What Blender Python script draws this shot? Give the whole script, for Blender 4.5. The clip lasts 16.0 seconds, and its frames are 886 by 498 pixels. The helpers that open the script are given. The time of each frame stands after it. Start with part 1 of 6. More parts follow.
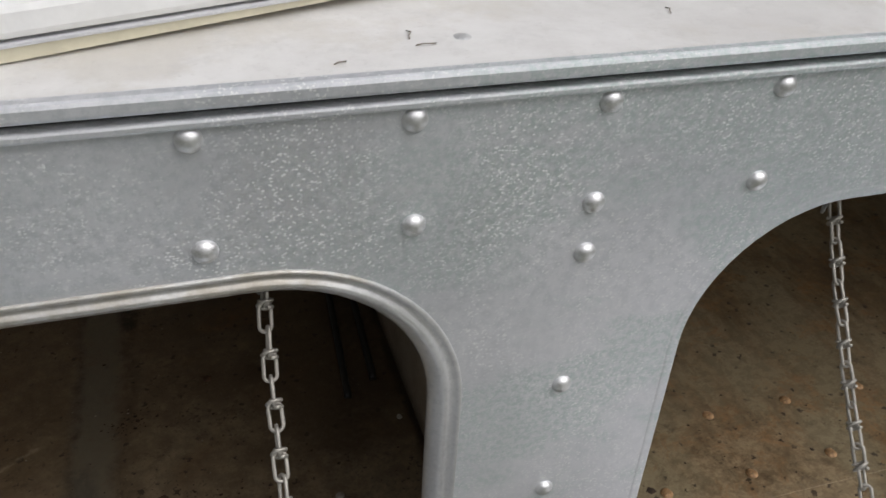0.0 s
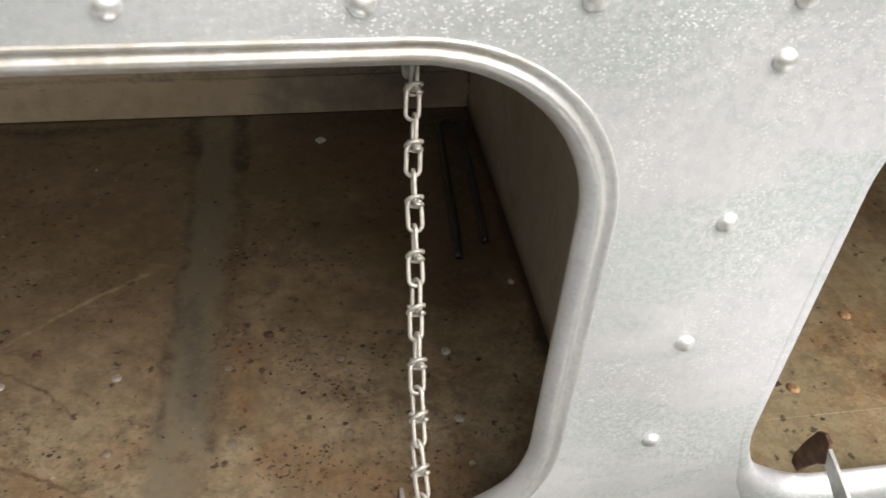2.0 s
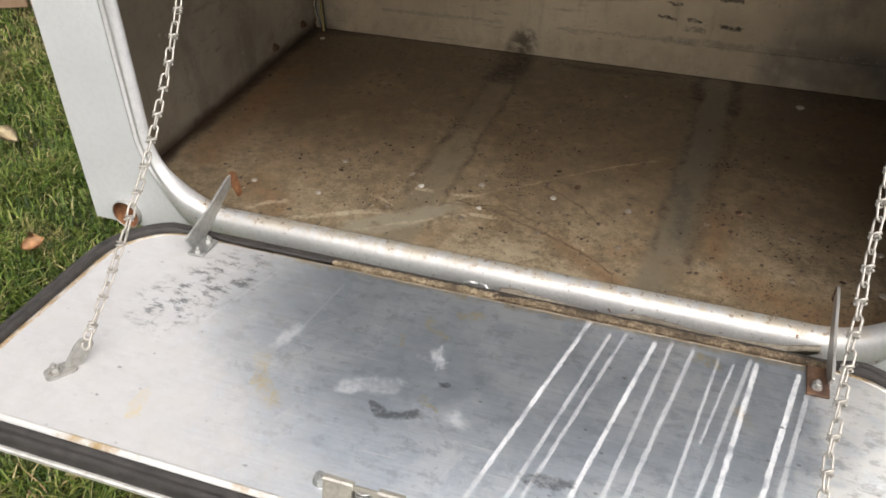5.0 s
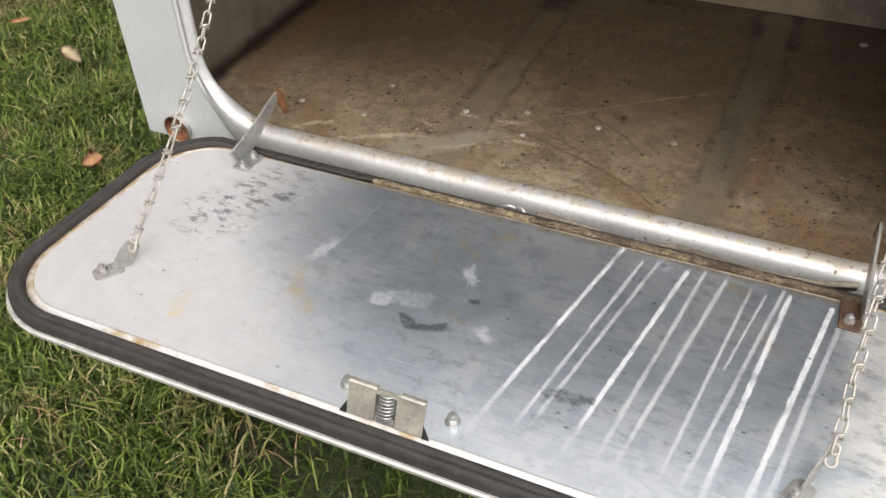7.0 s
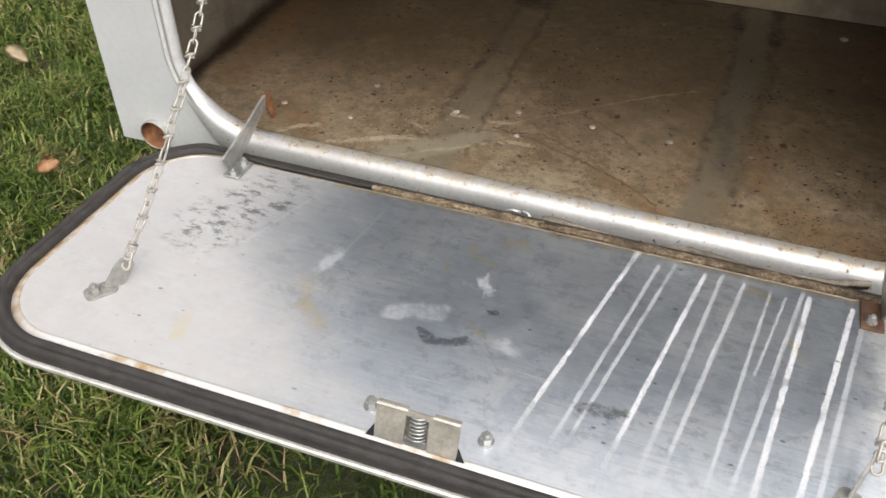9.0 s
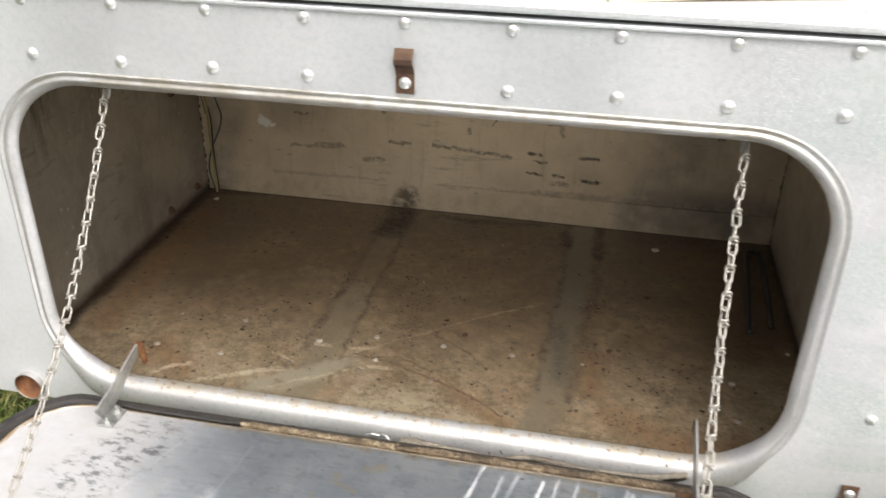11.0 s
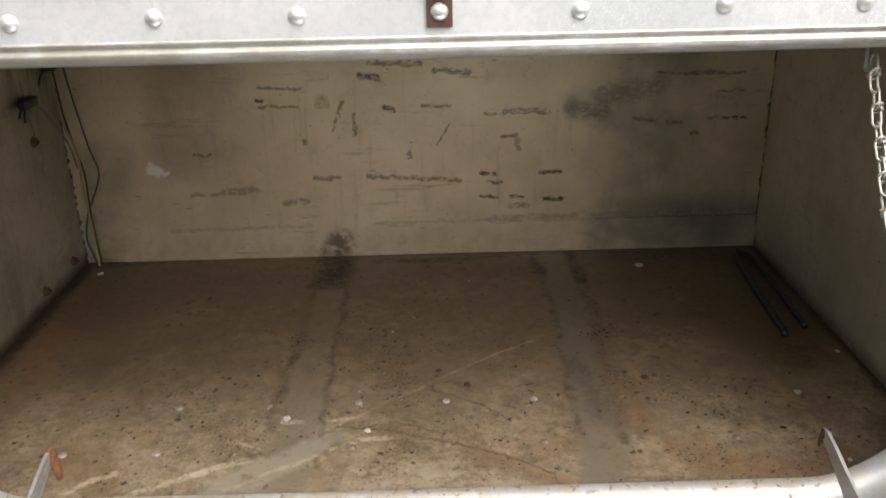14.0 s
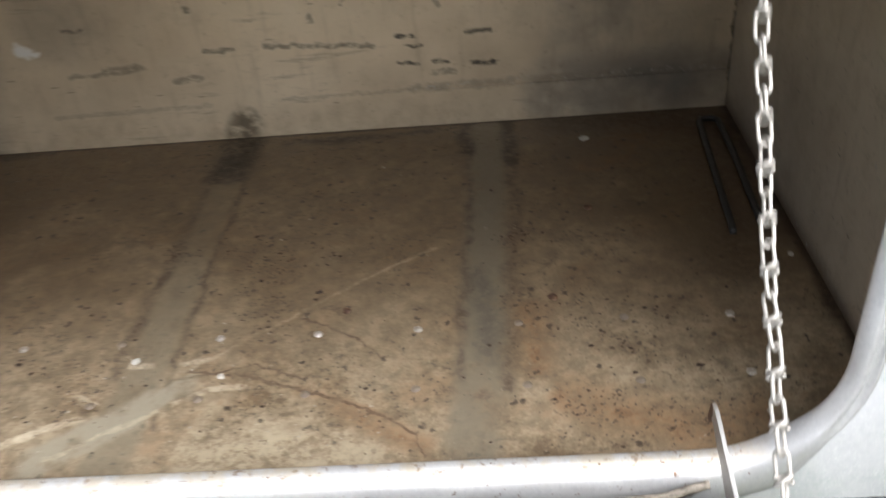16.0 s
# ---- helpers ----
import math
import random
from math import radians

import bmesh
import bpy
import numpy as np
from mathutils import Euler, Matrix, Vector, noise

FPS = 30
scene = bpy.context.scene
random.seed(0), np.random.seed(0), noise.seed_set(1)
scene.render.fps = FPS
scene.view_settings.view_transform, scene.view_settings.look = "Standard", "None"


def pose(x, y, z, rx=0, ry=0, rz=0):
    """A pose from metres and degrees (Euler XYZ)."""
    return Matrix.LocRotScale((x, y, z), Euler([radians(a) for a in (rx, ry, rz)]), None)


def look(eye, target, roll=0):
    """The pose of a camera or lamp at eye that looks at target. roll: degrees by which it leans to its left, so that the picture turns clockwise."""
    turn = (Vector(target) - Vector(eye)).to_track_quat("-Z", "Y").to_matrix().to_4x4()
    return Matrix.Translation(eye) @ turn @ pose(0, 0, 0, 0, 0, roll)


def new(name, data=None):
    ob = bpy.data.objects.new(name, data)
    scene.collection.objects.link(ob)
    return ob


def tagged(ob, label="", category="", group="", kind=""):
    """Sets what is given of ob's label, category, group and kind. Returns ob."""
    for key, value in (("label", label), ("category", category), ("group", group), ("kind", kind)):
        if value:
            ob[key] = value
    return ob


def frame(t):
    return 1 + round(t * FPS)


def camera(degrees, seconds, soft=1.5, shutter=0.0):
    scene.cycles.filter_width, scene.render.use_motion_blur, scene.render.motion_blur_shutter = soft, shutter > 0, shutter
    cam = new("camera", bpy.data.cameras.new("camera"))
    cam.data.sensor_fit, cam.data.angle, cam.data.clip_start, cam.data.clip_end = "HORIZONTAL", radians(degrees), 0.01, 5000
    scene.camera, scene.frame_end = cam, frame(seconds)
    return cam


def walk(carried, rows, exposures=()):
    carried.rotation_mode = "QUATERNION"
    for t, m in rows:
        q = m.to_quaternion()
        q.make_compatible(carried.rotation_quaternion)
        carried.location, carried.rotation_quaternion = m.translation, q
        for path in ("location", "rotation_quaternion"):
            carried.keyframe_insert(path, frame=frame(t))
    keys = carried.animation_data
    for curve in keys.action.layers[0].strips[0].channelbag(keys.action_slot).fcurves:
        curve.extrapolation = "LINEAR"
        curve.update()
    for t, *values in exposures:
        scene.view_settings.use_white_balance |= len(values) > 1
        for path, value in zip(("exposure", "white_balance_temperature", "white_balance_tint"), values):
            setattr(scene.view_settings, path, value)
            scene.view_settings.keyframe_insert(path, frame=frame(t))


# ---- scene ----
cam = camera(54.4, 16.0, shutter=0.35)
PATH = [
    (0, (0.301, -0.346, 1.144), (0.84, 1.204, 0.001), 3.4),
    (0.5, (0.313, -0.363, 1.153), (0.828, 1.217, 0.041), 3.4),
    (1, (0.286, -0.334, 1.093), (0.725, 1.195, -0.119), 5.7),
    (1.5, (0.289, -0.315, 1.032), (0.706, 1.14, -0.276), 6.7),
    (2, (0.273, -0.334, 1.065), (0.594, 1.141, -0.247), 4.4),
    (2.5, (0.272, -0.383, 1.079), (0.322, 1.083, -0.281), 0.7),
    (2.75, (0.276, -0.451, 1.090), (0.077, 1.018, -0.230), -0.25),
    (3, (0.32, -0.49, 1.092), (-0.126, 0.968, -0.203), 0.0),
    (3.2, (0.334, -0.501, 1.139), (-0.243, 0.883, -0.171), -2.1),
    (3.5, (0.328, -0.534, 1.141), (-0.495, 0.859, -0.035), -4.3),
    (3.8, (0.274, -0.588, 1.137), (-0.584, 0.821, 0.008), -4.2),
    (4, (0.229, -0.609, 1.135), (-0.612, 0.799, -0.009), -4.2),
    (4.5, (0.167, -0.706, 1.1), (-0.475, 0.797, -0.053), -2.9),
    (4.7, (0.175, -0.729, 1.091), (-0.371, 0.793, -0.085), -1.0),
    (6.8, (0.22, -0.75, 1.066), (-0.428, 0.631, -0.227), -1.5),
    (7, (0.218, -0.75, 1.069), (-0.425, 0.63, -0.227), -1.8),
    (7.5, (0.197, -0.747, 1.072), (-0.419, 0.653, -0.216), -1.9),
    (8, (0.164, -0.749, 1.062), (-0.441, 0.649, -0.233), -1.7),
    (8.2, (0.159, -0.752, 1.06), (-0.436, 0.645, -0.243), -1.5),
    (10.3, (0.124, -0.727, 1.081), (-0.201, 0.789, -0.182), 1.2),
    (10.5, (0.127, -0.738, 1.113), (-0.181, 0.839, -0.078), 1.1),
    (11, (0.195, -0.793, 1.166), (-0.143, 0.932, 0.21), 0.9),
    (11.5, (0.292, -0.831, 1.155), (-0.073, 0.886, 0.196), -0.3),
    (12, (0.28, -0.815, 1.148), (-0.14, 0.949, 0.304), -2.3),
    (12.5, (0.199, -0.802, 1.098), (-0.269, 0.959, 0.273), -2.0),
    (13, (0.076, -0.704, 1.05), (-0.213, 1.119, 0.279), -3.1),
    (13.5, (0.009, -0.632, 1.003), (0.0, 1.241, 0.303), -2.8),
    (14, (-0.008, -0.627, 0.985), (0.012, 1.22, 0.219), -1.3),
    (14.5, (0.035, -0.659, 0.998), (-0.156, 1.123, 0.11), -1.4),
    (15, (0.117, -0.652, 1.062), (-0.136, 1.062, 0.064), -1.8),
    (15.5, (0.172, -0.545, 1.059), (-0.191, 1.13, 0.028), -5.5),
    (15.8, (0.190, -0.461, 1.066), (-0.050, 1.123, -0.123), -5.3),
    (16, (0.184, -0.433, 1.002), (0.056, 1.195, -0.153), -6.0),
]
EXPOSURES = [(0.0, -0.8, 6400, 12), (0.5, -0.75, 6400, 12), (1.0, -0.25, 6600, 12), (1.5, 0.5, 6850, 12), (2.0, 0.35, 6800, 12), (2.5, 0.27, 6600, 12), (3.0, 0.70, 6400, 12), (3.5, 0.66, 6750, 12), (4.0, 0.40, 6750, 12), (4.5, 0.32, 6700, 12), (7.0, 0.2, 6650, 12), (8.0, 0.25, 6600, 12), (10.5, 0.15, 6650, 12), (11.0, 0.57, 6650, 12), (11.5, 0.2, 6450, 12), (12.0, 0.08, 6550, 12), (12.5, 0.17, 6600, 12), (13.0, 0.4, 6700, 12), (13.5, 0.65, 6750, 12), (14.0, 0.52, 6700, 12), (14.5, 0.68, 6450, 12), (15.5, 0.72, 6650, 12), (16.0, 1.0, 6150, 12)]
walk(cam, [(t, look(eye, target, roll)) for t, eye, target, roll in PATH], EXPOSURES)

# ---- light ----
world = bpy.data.worlds.new("overcast_sky")
scene.world = world
world.use_nodes = True
wt = world.node_tree
wt.nodes.clear()
sky = wt.nodes.new("ShaderNodeTexSky")
sky.sky_type = "NISHITA"
sky.sun_disc = False
sky.sun_elevation, sky.sun_rotation = radians(54), radians(144)
sky.air_density, sky.dust_density, sky.ozone_density = 2.0, 8.0, 0.6
grey = wt.nodes.new("ShaderNodeHueSaturation")
grey.inputs["Saturation"].default_value = 0.12
back = wt.nodes.new("ShaderNodeBackground")
back.inputs["Strength"].default_value = 0.15
wo = wt.nodes.new("ShaderNodeOutputWorld")
wt.links.new(sky.outputs[0], grey.inputs["Color"])
wt.links.new(grey.outputs[0], back.inputs["Color"])
wt.links.new(back.outputs[0], wo.inputs["Surface"])
sun = new("sun", bpy.data.lights.new("sun", "SUN"))
sun.data.energy, sun.data.angle, sun.data.color = 1.3, radians(85), (1.0, 0.99, 0.98)
sun.matrix_world = look((2.2, -3.0, 5.2), (0, 0, 0))


# ---- materials ----
class Shader:
    """A small writer of node materials. All coordinates are the object's own, in metres."""

    def __init__(self, name):
        self.mat = bpy.data.materials.new(name)
        self.mat.use_nodes = True
        self.t = self.mat.node_tree
        self.t.nodes.clear()
        self.out = self.t.nodes.new("ShaderNodeOutputMaterial")
        self.bsdf = self.t.nodes.new("ShaderNodeBsdfPrincipled")
        self.t.links.new(self.bsdf.outputs[0], self.out.inputs[0])
        self.pos = self.t.nodes.new("ShaderNodeTexCoord").outputs["Object"]

    def node(self, kind, **inputs):
        n = self.t.nodes.new(kind)
        for key, value in inputs.items():
            self.set(n.inputs[key.replace("_", " ")], value)
        return n

    def set(self, socket, value):
        if isinstance(value, bpy.types.NodeSocket):
            self.t.links.new(value, socket)
        elif isinstance(value, tuple) and len(value) == 3 and socket.type == "RGBA":
            socket.default_value = (*value, 1)
        else:
            socket.default_value = value

    def stretch(self, scale, rotate=(0, 0, 0), shift=(0, 0, 0)):
        n = self.node("ShaderNodeMapping", Vector=self.pos, Scale=scale, Rotation=rotate, Location=shift)
        return n.outputs[0]

    def noise(self, scale, detail=4.0, rough=0.55, vec=None, warp=0.0):
        n = self.node("ShaderNodeTexNoise", Vector=vec or self.pos, Scale=scale, Detail=detail, Roughness=rough, Distortion=warp)
        return n.outputs[0]

    def cells(self, scale, vec=None, out="Color", feature="F1", spread=1.0):
        n = self.node("ShaderNodeTexVoronoi", Vector=vec or self.pos, Scale=scale, Randomness=spread)
        n.feature = feature
        return n.outputs[out]

    def math(self, op, a, b=0.0, clamp=False, third=0.0):
        n = self.t.nodes.new("ShaderNodeMath")
        n.operation, n.use_clamp = op, clamp
        self.set(n.inputs[0], a)
        self.set(n.inputs[1], b)
        n.inputs[2].default_value = third
        return n.outputs[0]

    def band(self, value, low, high, to_low=0.0, to_high=1.0):
        n = self.node("ShaderNodeMapRange", Value=value, From_Min=low, From_Max=high, To_Min=to_low, To_Max=to_high)
        n.interpolation_type = "SMOOTHSTEP"
        return n.outputs[0]

    def mix(self, fac, a, b, how="MIX"):
        n = self.t.nodes.new("ShaderNodeMix")
        n.data_type, n.blend_type = "RGBA", how
        self.set(n.inputs[0], fac)
        self.set(n.inputs[6], a)
        self.set(n.inputs[7], b)
        return n.outputs[2]

    def ramp(self, fac, *stops):
        n = self.node("ShaderNodeValToRGB", Fac=fac)
        while len(n.color_ramp.elements) < len(stops):
            n.color_ramp.elements.new(0.5)
        for e, (at, colour) in zip(n.color_ramp.elements, stops):
            e.position, e.color = at, (*colour, 1)
        return n.outputs[0]

    def axis(self, n):
        return self.node("ShaderNodeSeparateXYZ", Vector=self.pos).outputs[n]

    def line(self, a, b, wide, soft=0.6, vec=None):
        """1 on the stretch from a to b, falling to 0 at its half width, in the plane that holds both; in metres."""
        flat = 1 if a[1] == b[1] == 0.645 else 2
        a, b = Vector(a), Vector(b)
        way = (b - a).normalized() if (b - a).length > 1e-6 else Vector((1, 0, 0))
        up = Vector((0, 0, 0))
        up[flat] = 1
        across = up.cross(way)

        def along(direction):
            n = self.t.nodes.new("ShaderNodeVectorMath")
            n.operation = "DOT_PRODUCT"
            self.set(n.inputs[0], vec or self.pos)
            n.inputs[1].default_value = direction
            return n.outputs["Value"]

        u = self.math("ABSOLUTE", self.math("SUBTRACT", along(way), (a + b).dot(way) / 2))
        u = self.math("MAXIMUM", self.math("SUBTRACT", u, (b - a).length / 2), 0.0)
        v = self.math("SUBTRACT", along(across), a.dot(across))
        n = self.t.nodes.new("ShaderNodeMath")
        n.operation = "MULTIPLY_ADD"
        self.set(n.inputs[0], v)
        self.set(n.inputs[1], v)
        self.set(n.inputs[2], self.math("MULTIPLY", u, u))
        return self.band(n.outputs[0], (wide * (1 - soft)) ** 2, wide * wide, 1.0, 0.0)

    def trail(self, points, wide, soft=0.6, vec=None, ends=0.012):
        """1 along a bent line in the xy plane, 0 past its half width; the line runs one way in x or in y."""
        way = 0 if abs(points[-1][0] - points[0][0]) > abs(points[-1][1] - points[0][1]) else 1
        pts = sorted((p[way], p[1 - way]) for p in points)
        u0, u1 = pts[0][0] - ends, pts[-1][0] + ends
        v0 = min(v for u, v in pts)
        span = max(1e-3, max(v for u, v in pts) - v0)
        xyz = self.node("ShaderNodeSeparateXYZ", Vector=vec or self.pos)
        along = self.node("ShaderNodeMapRange", Value=xyz.outputs[way], From_Min=u0, From_Max=u1).outputs[0]
        stops = [(0.0, (0, 0, 0))] + [((u - u0) / (u1 - u0), ((v - v0) / span, 1, 0)) for u, v in pts] + [(1.0, (0, 0, 0))]
        stops[0] = (0.0, (stops[1][1][0], 0, 0))
        stops[-1] = (1.0, (stops[-2][1][0], 0, 0))
        both = self.node("ShaderNodeSeparateColor", Color=self.ramp(along, *stops))
        off = self.math("SUBTRACT", xyz.outputs[1 - way], self.math("MULTIPLY_ADD", both.outputs[0], span, third=v0))
        near = self.band(self.math("ABSOLUTE", off), wide * (1 - soft), wide, 1.0, 0.0)
        return self.math("MULTIPLY", near, both.outputs[1])

    def many(self, masks):
        total = masks[0]
        for m in masks[1:]:
            total = self.math("MAXIMUM", total, m)
        return total

    def wobble(self, amount, scale=60.0):
        n = self.node("ShaderNodeTexNoise", Vector=self.pos, Scale=scale, Detail=3.0)
        v = self.t.nodes.new("ShaderNodeVectorMath")
        v.operation = "MULTIPLY_ADD"
        self.set(v.inputs[0], n.outputs["Color"])
        v.inputs[1].default_value = (2 * amount,) * 3
        v.inputs[2].default_value = (-amount,) * 3
        w = self.t.nodes.new("ShaderNodeVectorMath")
        self.set(w.inputs[0], v.outputs[0])
        self.set(w.inputs[1], self.pos)
        return w.outputs[0]

    def bump(self, height, strength=0.3, depth=0.001, over=None):
        n = self.node("ShaderNodeBump", Height=height, Strength=strength, Distance=depth)
        if over is not None:
            self.set(n.inputs["Normal"], over)
        return n.outputs[0]

    def done(self, colour, rough=0.5, metal=0.0, normal=None, **more):
        self.set(self.bsdf.inputs["Base Color"], colour)
        self.set(self.bsdf.inputs["Roughness"], rough)
        self.set(self.bsdf.inputs["Metallic"], metal)
        if normal is not None:
            self.set(self.bsdf.inputs["Normal"], normal)
        for key, value in more.items():
            self.set(self.bsdf.inputs[key.replace("_", " ")], value)
        return self.mat


def galvanised(name, tone=0.755, rough=0.59, metal=0.80, fleck=1.0):
    """Weathered zinc-coated sheet: faint clouds, chalky white flecks, fine scratches."""
    s = Shader(name)
    cloud, mid, fine = s.noise(5, 4, 0.55), s.noise(130, 4, 0.7), s.noise(520, 3, 0.6)
    cell = s.cells(860, s.stretch((1, 1, 1.25), (0.3, 0.7, 0.2)))
    flake = s.band(s.node("ShaderNodeSeparateColor", Color=cell).outputs[0], 0.855, 0.94)
    patch = s.band(s.noise(16, 5, 0.7), 0.36, 0.60, 0.15, 0.85)
    flake = s.math("MULTIPLY", flake, patch)
    powder = s.math("MULTIPLY", s.band(s.noise(420, 3, 0.65), 0.58, 0.70), s.band(s.noise(11, 4, 0.6), 0.42, 0.62))
    chalk = s.math("MULTIPLY", s.math("MAXIMUM", flake, s.math("MULTIPLY", powder, 0.35)), s.band(s.axis(0), -0.05, 0.30, 0.10, fleck), True)
    # sheet paler and less metallic towards the left end
    pale_end = s.math("MULTIPLY", s.band(s.math("ADD", s.axis(0), s.math("MULTIPLY", cloud, 0.1)), -0.30, -0.44), 0.28 * fleck)
    chalk = s.math("MAXIMUM", chalk, pale_end)
    scratch = s.band(s.noise(34, 2, 0.5, s.stretch((0.5, 1, 16), (0, 0.06, 0))), 0.70, 0.73)
    dark, light = tuple(tone * k for k in (0.89, 0.905, 0.945)), tuple(tone * k for k in (1.05, 1.055, 1.085))
    colour = s.mix(s.band(cloud, 0.3, 0.7), dark, light)
    colour = s.mix(s.math("MULTIPLY", s.band(mid, 0.44, 0.62), s.band(s.axis(2), 0.80, 0.90, 0.12, 0.34)), colour, (tone * 0.70, tone * 0.75, tone * 0.77))
    east = s.band(s.axis(0), 0.25, 0.50, 0.25, 1.0)
    patchy = s.band(s.noise(6, 4, 0.6, s.stretch((0.7, 1, 1.5)), 0.4), 0.43, 0.54)
    bloom = s.math("MULTIPLY", s.band(s.noise(240, 5, 0.7), 0.43, 0.58, 0.15, 0.75), patchy)
    colour = s.mix(s.math("MULTIPLY", bloom, east), colour, (tone * 0.74, tone * 0.85, tone * 0.83))
    spark = s.math("MULTIPLY", s.math("MULTIPLY", s.band(s.noise(330, 4, 0.7, s.stretch((1, 1, 1.3))), 0.56, 0.64), patchy), s.math("MULTIPLY", east, 0.45))
    chalk = s.math("MAXIMUM", chalk, spark)
    colour = s.mix(chalk, colour, (0.86, 0.87, 0.87))
    colour = s.mix(s.math("MULTIPLY", scratch, 0.2), colour, (0.85, 0.86, 0.86))
    r = s.band(s.math("ADD", s.math("MULTIPLY", mid, 0.6), s.math("MULTIPLY", cloud, 0.4)), 0.3, 0.7, rough - 0.07, rough + 0.1)
    r = s.math("ADD", r, s.math("MULTIPLY", chalk, 0.25))
    m = s.math("SUBTRACT", metal, s.math("MULTIPLY", chalk, 0.75 * metal))
    n = s.bump(s.math("ADD", s.math("MULTIPLY", mid, 0.25), s.math("MULTIPLY", cloud, 6.0)), 0.12, 0.0012)
    return s.done(colour, r, m, n)


def plain(name, colour, rough=0.5, metal=0.0, vary=0.25, scale=60.0, depth=0.0004):
    s = Shader(name)
    n1, n2 = s.noise(scale, 4, 0.6), s.noise(scale * 6, 3, 0.6)
    dark, light = tuple(c * (1 - vary) for c in colour), tuple(min(1, c * (1 + vary)) for c in colour)
    c = s.mix(s.band(s.math("ADD", s.math("MULTIPLY", n1, 0.7), s.math("MULTIPLY", n2, 0.3)), 0.3, 0.7), dark, light)
    return s.done(c, s.band(n1, 0.3, 0.7, rough - 0.08, rough + 0.1), metal, s.bump(n2, 0.4, depth))


def rusty(name, share=0.5, bright=False):
    """Steel with rust: brown, orange and dark scabs."""
    s = Shader(name)
    a, b = s.noise(70, 5, 0.65), s.noise(300, 4, 0.6)
    red = s.ramp(a, (0.25, (0.035, 0.014, 0.009)), (0.5, (0.085, 0.046, 0.027)), (0.75, (0.19, 0.10, 0.048)))
    if bright:
        red = s.ramp(a, (0.25, (0.06, 0.022, 0.012)), (0.5, (0.18, 0.075, 0.033)), (0.75, (0.34, 0.16, 0.065)))
    bare = s.band(s.math("ADD", s.math("MULTIPLY", a, 0.7), s.math("MULTIPLY", b, 0.3)), 1 - share, 1.08 - share, 1, 0)
    bare = s.math("SUBTRACT", 1.0, bare)
    c = s.mix(bare, (0.4, 0.39, 0.37), red)
    return s.done(c, s.band(bare, 0, 1, 0.42, 0.8), s.band(bare, 0, 1, 0.7, 0.05), s.bump(b, 0.5, 0.0008))


